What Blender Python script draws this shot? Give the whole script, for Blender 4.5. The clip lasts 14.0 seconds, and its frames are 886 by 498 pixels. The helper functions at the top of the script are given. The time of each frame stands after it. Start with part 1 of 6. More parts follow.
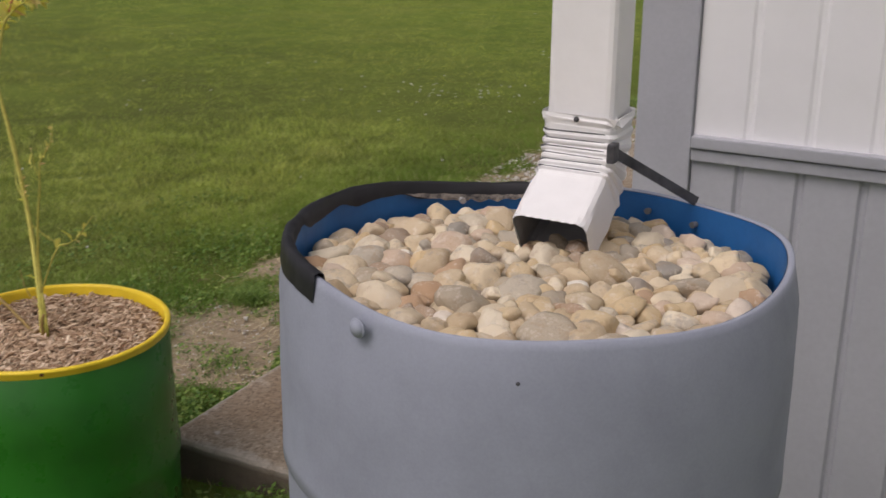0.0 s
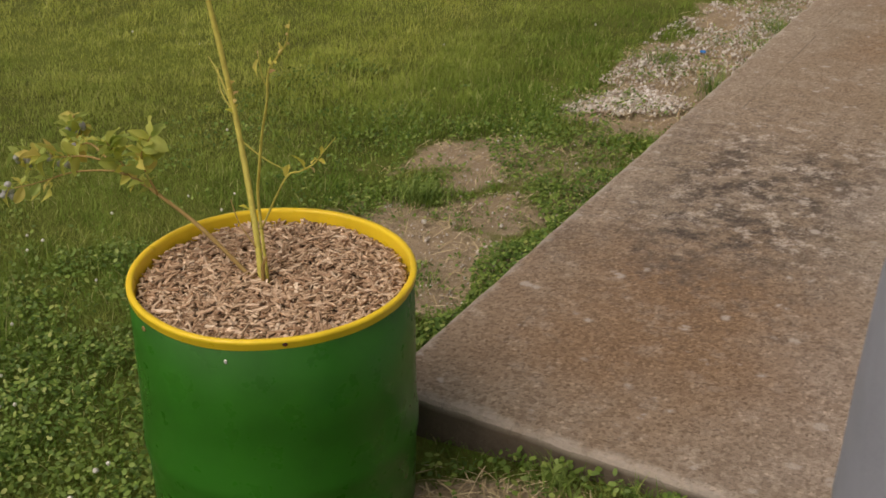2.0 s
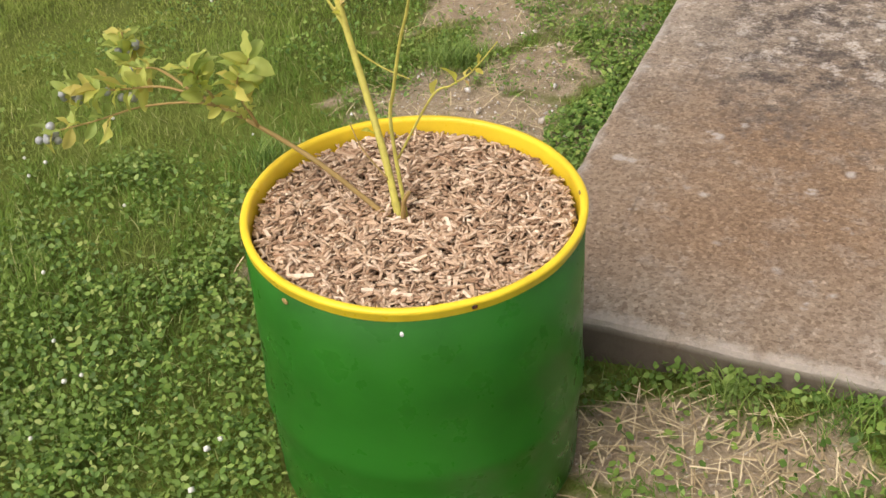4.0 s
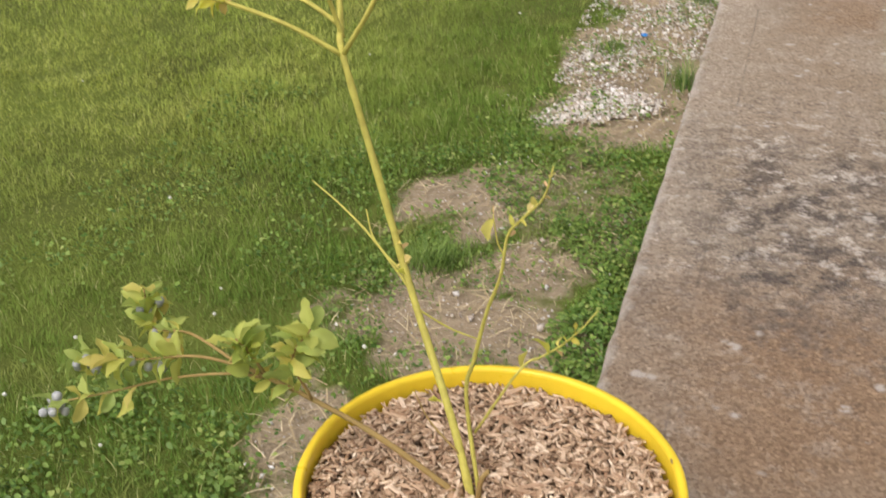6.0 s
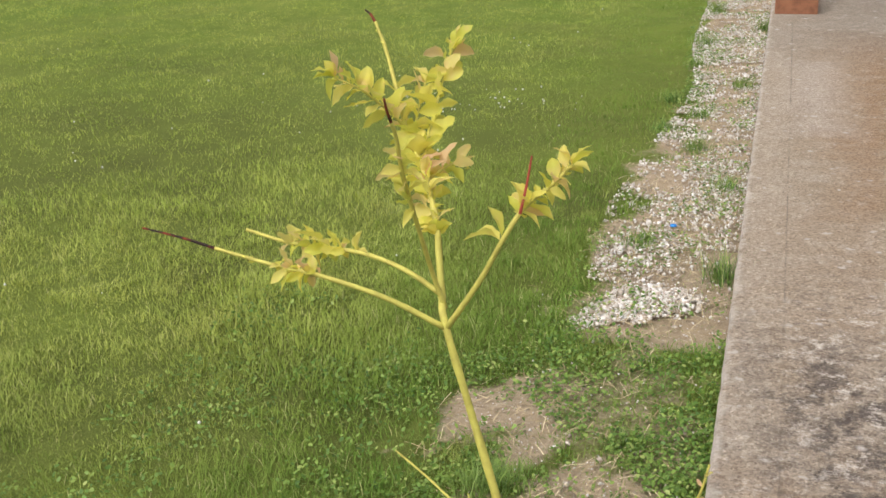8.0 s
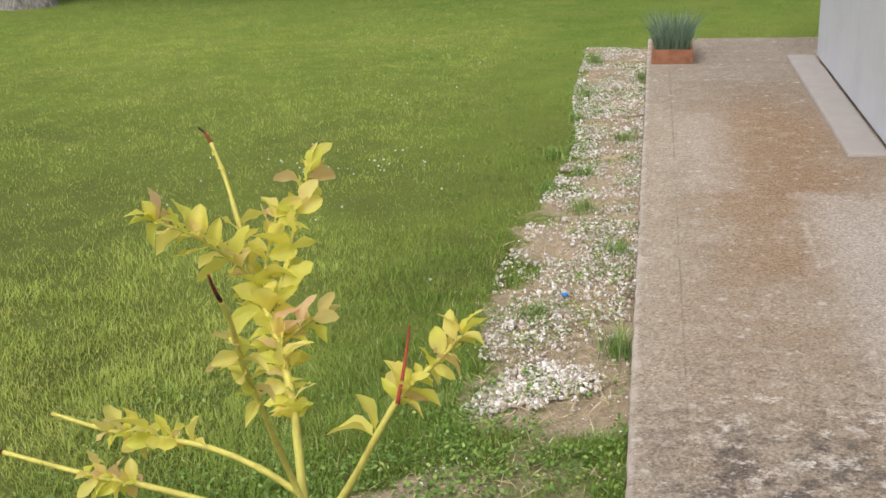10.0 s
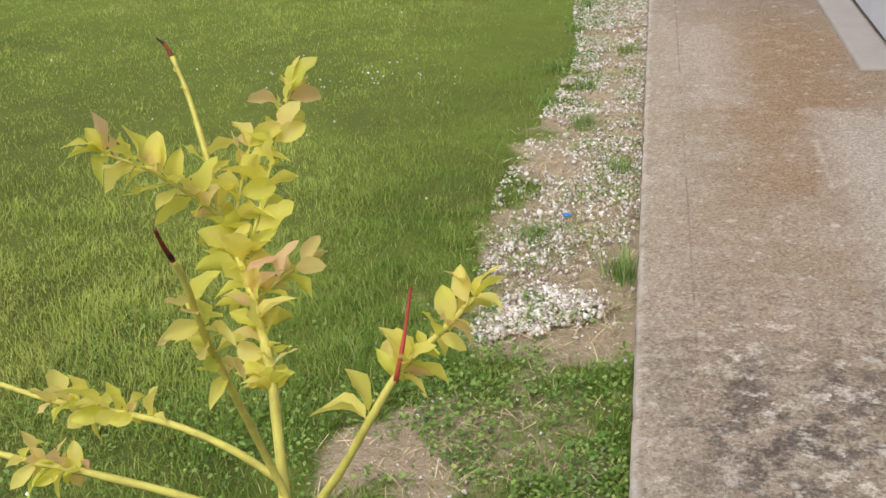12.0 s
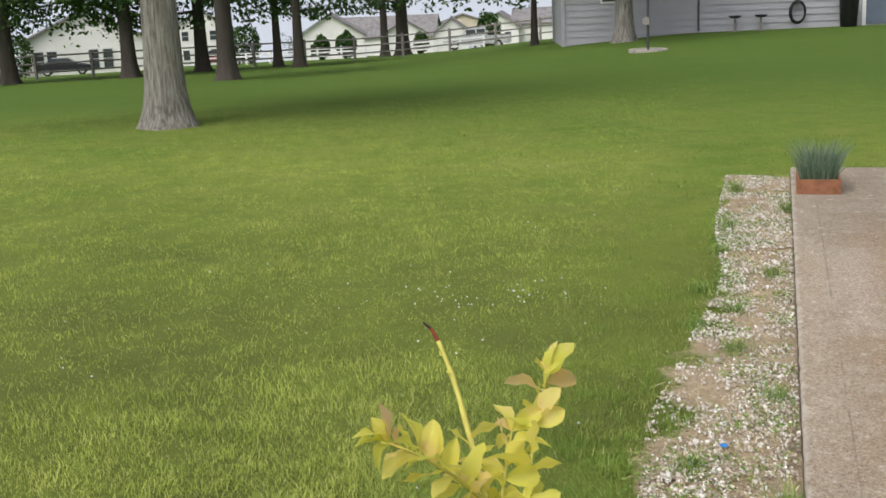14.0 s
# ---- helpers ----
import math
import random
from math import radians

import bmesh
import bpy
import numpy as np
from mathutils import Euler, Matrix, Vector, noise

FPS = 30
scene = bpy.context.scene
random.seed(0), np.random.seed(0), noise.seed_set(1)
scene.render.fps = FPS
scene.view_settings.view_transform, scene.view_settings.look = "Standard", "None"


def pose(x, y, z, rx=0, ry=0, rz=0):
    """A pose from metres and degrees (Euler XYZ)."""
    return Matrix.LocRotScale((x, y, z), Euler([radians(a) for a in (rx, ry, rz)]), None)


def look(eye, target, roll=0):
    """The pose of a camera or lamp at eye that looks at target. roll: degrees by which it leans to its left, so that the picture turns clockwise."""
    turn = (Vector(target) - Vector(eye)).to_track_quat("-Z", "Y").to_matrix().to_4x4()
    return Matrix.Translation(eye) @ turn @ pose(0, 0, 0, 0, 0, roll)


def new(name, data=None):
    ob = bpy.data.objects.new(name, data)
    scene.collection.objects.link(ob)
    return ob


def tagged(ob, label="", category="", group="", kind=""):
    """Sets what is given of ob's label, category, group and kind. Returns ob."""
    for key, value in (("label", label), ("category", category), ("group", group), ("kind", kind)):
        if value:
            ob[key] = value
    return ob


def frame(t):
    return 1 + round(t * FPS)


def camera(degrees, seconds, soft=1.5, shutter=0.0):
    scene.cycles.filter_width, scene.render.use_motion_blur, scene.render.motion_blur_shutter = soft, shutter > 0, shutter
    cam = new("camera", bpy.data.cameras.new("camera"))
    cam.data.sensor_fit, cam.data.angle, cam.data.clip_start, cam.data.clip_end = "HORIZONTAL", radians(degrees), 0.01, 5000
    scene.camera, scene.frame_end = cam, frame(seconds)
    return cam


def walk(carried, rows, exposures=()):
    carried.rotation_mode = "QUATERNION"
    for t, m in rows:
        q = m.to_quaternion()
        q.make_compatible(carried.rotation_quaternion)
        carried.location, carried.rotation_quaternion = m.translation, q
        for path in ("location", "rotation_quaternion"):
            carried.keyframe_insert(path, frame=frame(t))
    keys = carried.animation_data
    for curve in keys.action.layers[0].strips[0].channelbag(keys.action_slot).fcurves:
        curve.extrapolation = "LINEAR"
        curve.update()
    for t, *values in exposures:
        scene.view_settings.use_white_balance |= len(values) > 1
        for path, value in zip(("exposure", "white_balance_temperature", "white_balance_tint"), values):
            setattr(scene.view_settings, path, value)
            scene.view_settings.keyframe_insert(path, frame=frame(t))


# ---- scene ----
# ---- camera ----
cam = camera(42.69, 14.0, soft=1.5, shutter=0.2)
PATH = [
    (0, (2.045, -2.188, 1.552), (1.164, -0.513, 0.905), 0.4),
    (0.5, (1.863, -2.256, 1.563), (1.218, -0.474, 0.923), -0.3),
    (1, (1.683, -2.270, 1.553), (1.050, -0.495, 0.880), 0.1),
    (1.5, (1.484, -2.097, 1.521), (0.697, -0.424, 0.758), -1.8),
    (2, (1.283, -1.914, 1.523), (0.390, -0.369, 0.619), 0.3),
    (2.5, (1.091, -1.865, 1.467), (0.223, -0.363, 0.470), -2.0),
    (4.8, (0.481, -1.712, 1.548), (-0.029, -0.209, 0.332), -2.1),
    (5, (0.431, -1.725, 1.557), (-0.036, -0.164, 0.396), -1.5),
    (5.5, (0.345, -1.705, 1.561), (-0.033, -0.082, 0.454), 0.5),
    (6, (0.314, -1.584, 1.574), (-0.214, 0.074, 0.588), -0.8),
    (6.5, (0.316, -1.494, 1.593), (-0.316, 0.169, 0.679), 0.5),
    (7, (0.282, -1.478, 1.613), (-0.394, 0.206, 0.774), -1.1),
    (7.5, (0.206, -1.455, 1.627), (-0.414, 0.288, 0.867), -1.9),
    (8, (0.106, -1.411, 1.630), (-0.442, 0.372, 0.908), -2.2),
    (8.5, (0.013, -1.356, 1.661), (-0.432, 0.478, 0.999), -2.4),
    (8.7, (0.005, -1.312, 1.661), (-0.397, 0.544, 1.034), -1.3),
    (10.8, (0.072, -1.031, 1.648), (-0.272, 0.816, 0.961), -2.9),
    (11, (0.054, -1.015, 1.649), (-0.297, 0.827, 0.955), -2.8),
    (11.5, (0.029, -0.962, 1.633), (-0.291, 0.881, 0.925), -2.3),
    (12, (0.005, -0.920, 1.610), (-0.338, 0.882, 0.812), -2.2),
    (12.5, (-0.008, -0.901, 1.610), (-0.352, 0.896, 0.802), -2.7),
    (13, (-0.024, -0.933, 1.643), (-0.435, 0.910, 0.983), -2.8),
    (13.5, (-0.065, -0.952, 1.672), (-0.557, 0.913, 1.143), -2.6),
    (14, (-0.116, -0.953, 1.698), (-0.678, 0.913, 1.248), -2.6),
]
walk(cam, [(t, look(eye, target, roll)) for t, eye, target, roll in PATH],
     exposures=[(0.0, -0.64, 6500, 19), (1.0, -0.72, 6700, 19), (1.6, -0.72, 7500, 20), (2.7, -0.20, 7400, 19), (5.0, 0.22, 6450, 16),
                (6.4, 0.02, 6600, 16), (7.5, 0.20, 6450, 14), (11.0, 0.17, 6350, 13), (14.0, 0.10, 6350, 12)])

# ---- light: bright overcast sky ----
world = bpy.data.worlds.new("sky")
scene.world = world
world.use_nodes = True
wn = world.node_tree.nodes
wl = world.node_tree.links
sky = wn.new("ShaderNodeTexSky")
sky.sky_type = "NISHITA"
sky.sun_disc = False
sky.sun_elevation = radians(55)
sky.sun_rotation = radians(200)
sky.air_density = 1.0
sky.dust_density = 6.0
sky.ozone_density = 0.6
haze = wn.new("ShaderNodeHueSaturation")
haze.inputs["Saturation"].default_value = 0.35
wl.new(sky.outputs[0], haze.inputs["Color"])
wl.new(haze.outputs[0], wn["Background"].inputs["Color"])
wn["Background"].inputs["Strength"].default_value = 0.13
sun = new("sun", bpy.data.lights.new("sun", "SUN"))
sun.data.energy, sun.data.angle, sun.data.color = 1.3, radians(40), (1.0, 0.96, 0.9)
sun.matrix_world = look((-6, -14, 24), (0, 0, 0))


# ---- materials ----
class Mat:
    """A node material and short ways to add nodes to it."""

    def __init__(self, name, rough=0.8, metal=0.0, spec=0.3):
        self.m = bpy.data.materials.new(name)
        self.m.use_nodes = True
        self.t = self.m.node_tree
        self.b = self.t.nodes["Principled BSDF"]
        self.b.inputs["Roughness"].default_value = rough
        self.b.inputs["Metallic"].default_value = metal
        self.b.inputs["Specular IOR Level"].default_value = spec
        self.geo = self.t.nodes.new("ShaderNodeNewGeometry")
        self.co = self.t.nodes.new("ShaderNodeTexCoord")

    def noise(self, scale, detail=4.0, rough=0.6, obj=False, stretch=None):
        n = self.t.nodes.new("ShaderNodeTexNoise")
        n.inputs["Scale"].default_value, n.inputs["Detail"].default_value, n.inputs["Roughness"].default_value = scale, detail, rough
        src = self.co.outputs["Object"] if obj else self.geo.outputs["Position"]
        if stretch:
            mp = self.t.nodes.new("ShaderNodeMapping")
            mp.inputs["Scale"].default_value = stretch
            self.t.links.new(src, mp.inputs["Vector"])
            src = mp.outputs[0]
        self.t.links.new(src, n.inputs["Vector"])
        return n.outputs["Fac"]

    def cells(self, scale, out="Color"):
        n = self.t.nodes.new("ShaderNodeTexVoronoi")
        n.inputs["Scale"].default_value = scale
        self.t.links.new(self.geo.outputs["Position"], n.inputs["Vector"])
        return n.outputs[out]

    def ramp(self, fac, *stops):
        n = self.t.nodes.new("ShaderNodeValToRGB")
        e = n.color_ramp.elements
        while len(e) < len(stops):
            e.new(0.5)
        for el, (p, c) in zip(e, stops):
            el.position = p
            el.color = (*c, 1) if isinstance(c, tuple) else (c, c, c, 1)
        self.t.links.new(fac, n.inputs["Fac"])
        return n.outputs["Color"]

    def mix(self, fac, a, b, blend="MIX"):
        n = self.t.nodes.new("ShaderNodeMix")
        n.data_type, n.blend_type = "RGBA", blend
        for sock, v in ((n.inputs[0], fac), (n.inputs[6], a), (n.inputs[7], b)):
            if isinstance(v, bpy.types.NodeSocket):
                self.t.links.new(v, sock)
            elif isinstance(v, tuple):
                sock.default_value = (*v, 1)
            else:
                sock.default_value = v
        return n.outputs[2]

    def math(self, op, a, b=0.0):
        n = self.t.nodes.new("ShaderNodeMath")
        n.operation = op
        for sock, v in zip(n.inputs, (a, b)):
            if isinstance(v, bpy.types.NodeSocket):
                self.t.links.new(v, sock)
            else:
                sock.default_value = v
        return n.outputs[0]

    def axis(self, k):
        n = self.t.nodes.new("ShaderNodeSeparateXYZ")
        self.t.links.new(self.geo.outputs["Position"], n.inputs[0])
        return n.outputs[k]

    def given(self, name):
        """A mask carried by the mesh."""
        n = self.t.nodes.new("ShaderNodeAttribute")
        n.attribute_name = name
        return n.outputs["Fac"]

    def patch(self, x0, x1, y0, y1, soft=0.25, ragged=0.5, scale=2.5):
        """A stain over a stretch of the plan, with a ragged edge."""
        out = None
        wob = self.math("MULTIPLY", self.math("SUBTRACT", self.noise(scale, 7, 0.7), 0.5), ragged)
        for k, lo, hi in ((0, x0, x1), (1, y0, y1)):
            far = self.math("ABSOLUTE", self.math("SUBTRACT", self.axis(k), (lo + hi) / 2))
            d = self.math("DIVIDE", self.math("ADD", self.math("SUBTRACT", (hi - lo) / 2, far), wob), soft)
            out = d if out is None else self.math("MINIMUM", out, d)
        return self.ramp(self.math("ADD", out, 0.5), (0.0, 0.0), (1.0, 1.0))

    def times(self, a, b):
        return self.math("MULTIPLY", a, b)

    def random(self):
        return self.t.nodes.new("ShaderNodeObjectInfo").outputs["Random"]

    def island(self):
        return self.geo.outputs["Random Per Island"]

    def color(self, c):
        if isinstance(c, tuple):
            self.b.inputs["Base Color"].default_value = (*c, 1)
        else:
            self.t.links.new(c, self.b.inputs["Base Color"])
        return self

    def rough(self, v):
        self.t.links.new(v, self.b.inputs["Roughness"])
        return self

    def bump(self, h, strength=0.3, dist=0.01):
        n = self.t.nodes.new("ShaderNodeBump")
        n.inputs["Strength"].default_value, n.inputs["Distance"].default_value = strength, dist
        self.t.links.new(h, n.inputs["Height"])
        self.t.links.new(n.outputs[0], self.b.inputs["Normal"])
        return self

    def translucent(self, amount, c):
        """Light passes through leaf or blade."""
        tr = self.t.nodes.new("ShaderNodeBsdfTranslucent")
        mx = self.t.nodes.new("ShaderNodeMixShader")
        mx.inputs[0].default_value = amount
        self.t.links.new(c, tr.inputs["Color"])
        out = self.t.nodes["Material Output"]
        self.t.links.new(self.b.outputs[0], mx.inputs[1])
        self.t.links.new(tr.outputs[0], mx.inputs[2])
        self.t.links.new(mx.outputs[0], out.inputs["Surface"])
        return self


def painted(name, c, rough, dirt=0.12, metal=0.0, scale=6.0, bump=0.04):
    """Paint with faint mottling, fine relief and a little grime."""
    m = Mat(name, rough, metal, 0.4)
    dark = tuple(v * (1 - dirt * 2) for v in c)
    light = tuple(min(1, v * (1 + dirt)) for v in c)
    big = m.ramp(m.noise(scale, 5), (0.3, dark), (0.52, c), (0.75, light))
    fine = m.noise(scale * 40, 3)
    m.color(m.mix(0.06, big, m.ramp(fine, (0.3, 0.25), (0.7, 0.8)), "OVERLAY"))
    m.rough(m.ramp(m.noise(scale * 3, 4), (0.3, rough - 0.08), (0.7, min(1, rough + 0.12))))
    return m.bump(m.math("ADD", m.math("MULTIPLY", fine, 0.3), m.noise(scale * 4, 2)), 0.12, bump * 0.05).m


M = {}
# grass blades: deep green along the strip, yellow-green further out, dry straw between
g = Mat("grass_blade", 0.65, 0, 0.18)
tone = g.mix(g.ramp(g.noise(0.9, 4), (0.35, 0.0), (0.65, 1.0)), (0.385, 0.485, 0.090), (0.530, 0.590, 0.140))
tone = g.mix(g.ramp(g.noise(0.38, 3), (0.42, 0.0), (0.62, 0.6)), tone, (0.54, 0.57, 0.150))
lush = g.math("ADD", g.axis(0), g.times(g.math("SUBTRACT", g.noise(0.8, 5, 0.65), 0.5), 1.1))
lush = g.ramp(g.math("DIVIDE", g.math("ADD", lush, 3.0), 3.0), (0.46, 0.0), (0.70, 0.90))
# deeper green at low y, gone past about two metres
near_green = g.ramp(g.math("DIVIDE", g.math("ADD", g.axis(1), g.times(g.noise(1.2, 4), 1.2)), 5.0), (0.22, 0.70), (0.56, 0.0))
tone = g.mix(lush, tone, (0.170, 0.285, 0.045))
tone = g.mix(near_green, tone, (0.125, 0.230, 0.036))
tone = g.mix(g.ramp(g.noise(2.6, 4, 0.7), (0.52, 0.0), (0.70, 0.45)), tone, (0.52, 0.48, 0.16))
tone = g.mix(g.ramp(g.island(), (0.90, 0.0), (0.98, 0.8)), tone, (0.58, 0.56, 0.26))
tone = g.mix(g.ramp(g.noise(7.0, 3), (0.50, 0.0), (0.72, 0.5)), tone, (0.16, 0.29, 0.04))
tone = g.mix(g.ramp(g.island(), (0.0, 0.40), (0.40, 0.0)), tone, (0.16, 0.27, 0.045))
# shade under the trees, put into the blade colour by distance
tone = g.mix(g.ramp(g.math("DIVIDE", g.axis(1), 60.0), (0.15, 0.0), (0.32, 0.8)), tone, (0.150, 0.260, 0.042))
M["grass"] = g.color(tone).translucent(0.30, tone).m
# weeds: broad fresh leaves
g = Mat("weed_leaf", 0.5, 0, 0.4)
tone = g.ramp(g.island(), (0.0, (0.070, 0.150, 0.026)), (0.5, (0.150, 0.275, 0.046)), (0.85, (0.270, 0.405, 0.080)), (1.0, (0.42, 0.49, 0.15)))
tone = g.mix(g.ramp(g.noise(3.0, 3), (0.45, 0.0), (0.65, 0.5)), tone, (0.24, 0.34, 0.075))
M["weed"] = g.color(tone).translucent(0.25, tone).m
g = Mat("dry_stalk", 0.8, 0, 0.2)
M["straw"] = g.color(g.ramp(g.island(), (0.0, (0.36, 0.27, 0.15)), (0.6, (0.58, 0.47, 0.28)), (1.0, (0.74, 0.64, 0.42)))).m
# lawn ground: thatch, bare earth along the slab, green far away
g = Mat("lawn_ground", 0.95, 0, 0.1)
thatch = g.mix(g.noise(55, 4), (0.040, 0.055, 0.014), (0.17, 0.18, 0.055))
thatch = g.mix(g.ramp(g.noise(0.9, 4), (0.35, 0.15), (0.65, 0.65)), thatch, (0.21, 0.28, 0.048))
farm = g.mix(g.ramp(g.noise(0.25, 5, 0.65), (0.3, 0.0), (0.7, 1.0)), (0.125, 0.205, 0.032), (0.250, 0.310, 0.058))
farm = g.mix(g.ramp(g.noise(1.1, 6, 0.7), (0.42, 0.0), (0.70, 0.6)), farm, (0.300, 0.315, 0.085))
farm = g.mix(g.ramp(g.noise(5.0, 6, 0.75), (0.4, 0.0), (0.7, 0.6)), farm, (0.105, 0.175, 0.030))
# far ground darkened with y to stand for shade under the trees
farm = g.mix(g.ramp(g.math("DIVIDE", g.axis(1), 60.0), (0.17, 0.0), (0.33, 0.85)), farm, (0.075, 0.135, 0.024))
away = g.ramp(g.math("DIVIDE", g.axis(1), 20.0), (0.20, 0.0), (0.50, 1.0))
green = g.mix(away, thatch, farm)
earth = g.mix(g.noise(30, 6, 0.7), (0.30, 0.225, 0.145), (0.56, 0.46, 0.33))
earth = g.mix(g.ramp(g.noise(4, 5), (0.4, 0.0), (0.7, 0.7)), earth, (0.49, 0.39, 0.26))
earth = g.mix(g.ramp(g.noise(90, 3, 0.6), (0.58, 0.0), (0.68, 0.7)), earth, (0.66, 0.60, 0.50))
earth = g.mix(g.ramp(g.noise(12, 6, 0.7), (0.55, 0.0), (0.70, 0.6)), earth, (0.20, 0.15, 0.085))
soil = g.ramp(g.math("ADD", g.given("bare"), g.times(g.math("SUBTRACT", g.noise(14, 6, 0.7), 0.5), 1.0)), (0.28, 0.0), (0.75, 1.0))
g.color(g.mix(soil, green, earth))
M["ground"] = g.bump(g.noise(60, 6, 0.7), 0.9, 0.02).m
# weathered exposed-aggregate concrete with its stains where they lie
g = Mat("concrete", 0.92, 0, 0.15)
base = g.mix(g.ramp(g.noise(1.6, 8, 0.75), (0.40, 0.0), (0.60, 1.0)), (0.425, 0.38, 0.32), (0.36, 0.305, 0.24))
rust = g.mix(g.noise(5, 8, 0.75), (0.275, 0.188, 0.120), (0.385, 0.285, 0.195))
base = g.mix(g.times(g.patch(0.40, 1.12, 4.3, 7.4, 0.5, 0.9), 0.95), base, rust)
base = g.mix(g.times(g.patch(0.40, 0.80, 3.3, 4.6, 0.25, 0.5), 0.7), base, rust)
base = g.mix(g.times(g.patch(0.10, 1.40, 0.16, 1.10, 0.5, 0.9), 0.95), base, rust)
base = g.mix(g.times(g.patch(0.16, 0.75, 2.0, 3.4, 0.6, 0.9), 0.3), base, rust)
pale = g.mix(g.noise(8, 8, 0.75), (0.46, 0.44, 0.42), (0.60, 0.575, 0.545))
base = g.mix(g.times(g.patch(0.78, 1.80, 1.5, 4.5, 0.20, 0.5), 0.6), base, pale)
base = g.mix(g.times(g.patch(0.85, 1.80, 0.05, 1.6, 0.35, 0.6), 0.5), base, pale)
base = g.mix(g.times(g.patch(0.20, 0.45, 4.6, 6.3, 0.3, 0.6), 0.5), base, pale)
base = g.mix(g.times(g.patch(0.740, 0.750, 3.45, 4.05, 0.03, 0.05, 9.0), 0.45), base, (0.68, 0.66, 0.62))
base = g.mix(g.times(g.patch(-0.02, 0.165, 1.0, 9.6, 0.12, 0.16), 0.32), base, (0.48, 0.43, 0.365))
base = g.mix(g.times(g.patch(-0.2, 1.4, 6.6, 9.6, 1.2, 1.2), 0.6), base, (0.285, 0.260, 0.230))
fleck = g.ramp(g.noise(7.0, 9, 0.8), (0.52, 0.0), (0.60, 0.9))
base = g.mix(g.times(fleck, 0.38), base, (0.54, 0.50, 0.45))
lichen = g.ramp(g.noise(8.0, 9, 0.82), (0.46, 0.0), (0.55, 0.95))
base = g.mix(g.times(g.patch(0.13, 0.75, 0.95, 2.05, 0.35, 0.8, 3.5), lichen), base, (0.125, 0.112, 0.104))
base = g.mix(g.times(g.times(g.patch(0.10, 1.0, 0.6, 2.6, 0.5, 1.1), g.ramp(g.noise(15, 8, 0.8), (0.50, 0.0), (0.60, 0.8))), 0.8), base, (0.185, 0.160, 0.140))
base = g.mix(g.times(g.patch(0.16, 0.9, 1.2, 2.3, 0.4, 0.9), g.ramp(g.noise(10, 8, 0.8), (0.53, 0.0), (0.59, 0.8))), base, (0.66, 0.63, 0.59))
agg = g.ramp(g.cells(115), (0.0, (0.22, 0.18, 0.14)), (0.45, (0.47, 0.43, 0.38)), (0.8, (0.60, 0.57, 0.52)), (1.0, (0.88, 0.84, 0.78)))
base = g.mix(0.72, base, agg, "OVERLAY")
pit = g.noise(150, 5, 0.75)
base = g.mix(g.ramp(pit, (0.36, 0.65), (0.46, 0.0)), base, (0.105, 0.080, 0.06))
chip = g.ramp(g.cells(15, "Distance"), (0.20, 1.0), (0.34, 0.0))
chip = g.times(g.ramp(g.noise(9, 4), (0.56, 0.0), (0.62, 0.9)), chip)
base = g.mix(chip, base, (0.56, 0.515, 0.46))
worn = g.math("MAXIMUM", g.patch(-0.5, 0.012, -0.1, 9.6, 0.03, 0.13, 7.0), g.patch(-0.1, 5.0, -0.5, 0.018, 0.03, 0.16, 6.0))
base = g.mix(g.times(worn, 0.65), base, (0.60, 0.555, 0.49))
line = g.math("ABSOLUTE", g.math("SUBTRACT", g.math("ADD", g.axis(0), g.math("MULTIPLY", g.noise(14, 3), 0.006)), 0.181))
crack = g.mix(g.ramp(g.noise(2.4, 4), (0.42, 0.0), (0.60, 0.6)), (0, 0, 0), g.ramp(line, (0.001, 1.0), (0.005, 0.0)))
base = g.mix(crack, base, (0.13, 0.11, 0.09))
# the slab's sides turn dark brown below the top edge
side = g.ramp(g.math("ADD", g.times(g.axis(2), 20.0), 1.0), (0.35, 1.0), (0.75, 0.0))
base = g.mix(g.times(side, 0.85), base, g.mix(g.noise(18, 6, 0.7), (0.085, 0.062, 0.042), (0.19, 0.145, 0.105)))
M["concrete"] = g.color(base).bump(g.math("ADD", pit, g.noise(40, 5)), 0.8, 0.008).m
g = Mat("new_concrete", 0.9, 0, 0.15)
M["new_concrete"] = g.color(g.mix(g.noise(6, 8, 0.7), (0.33, 0.30, 0.27), (0.45, 0.42, 0.385))).bump(g.noise(120, 4), 0.4, 0.004).m
M["yellow"] = painted("yellow_paint", (0.93, 0.68, 0.040), 0.32, 0.07)
M["green"] = painted("green_paint", (0.020, 0.158, 0.014), 0.30, 0.12)
M["grey"] = painted("grey_barrel_paint", (0.325, 0.35, 0.42), 0.62, 0.07)
M["blue"] = painted("blue_plastic", (0.018, 0.14, 0.40), 0.45, 0.15)
M["tape"] = painted("black_tape", (0.018, 0.018, 0.021), 0.5, 0.2)
g = Mat("worn_tape", 0.6, 0, 0.3)
M["tape_worn"] = g.color(g.mix(g.ramp(g.noise(60, 5, 0.7), (0.40, 0.0), (0.60, 1.0)), (0.03, 0.03, 0.032), (0.24, 0.21, 0.18))).m
M["white"] = painted("white_enamel", (0.88, 0.87, 0.86), 0.4, 0.04)
M["inside"] = painted("spout_inside", (0.26, 0.26, 0.26), 0.6, 0.3)
M["mark"] = painted("pencil_line", (0.10, 0.10, 0.11), 0.7, 0.2)
M["strap"] = painted("dark_strap", (0.11, 0.11, 0.12), 0.42, 0.25, 0.6, 20)
M["siding_white"] = painted("white_siding", (0.90, 0.89, 0.90), 0.45, 0.03, 0, 2)
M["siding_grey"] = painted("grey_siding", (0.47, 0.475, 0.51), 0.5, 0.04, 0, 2)
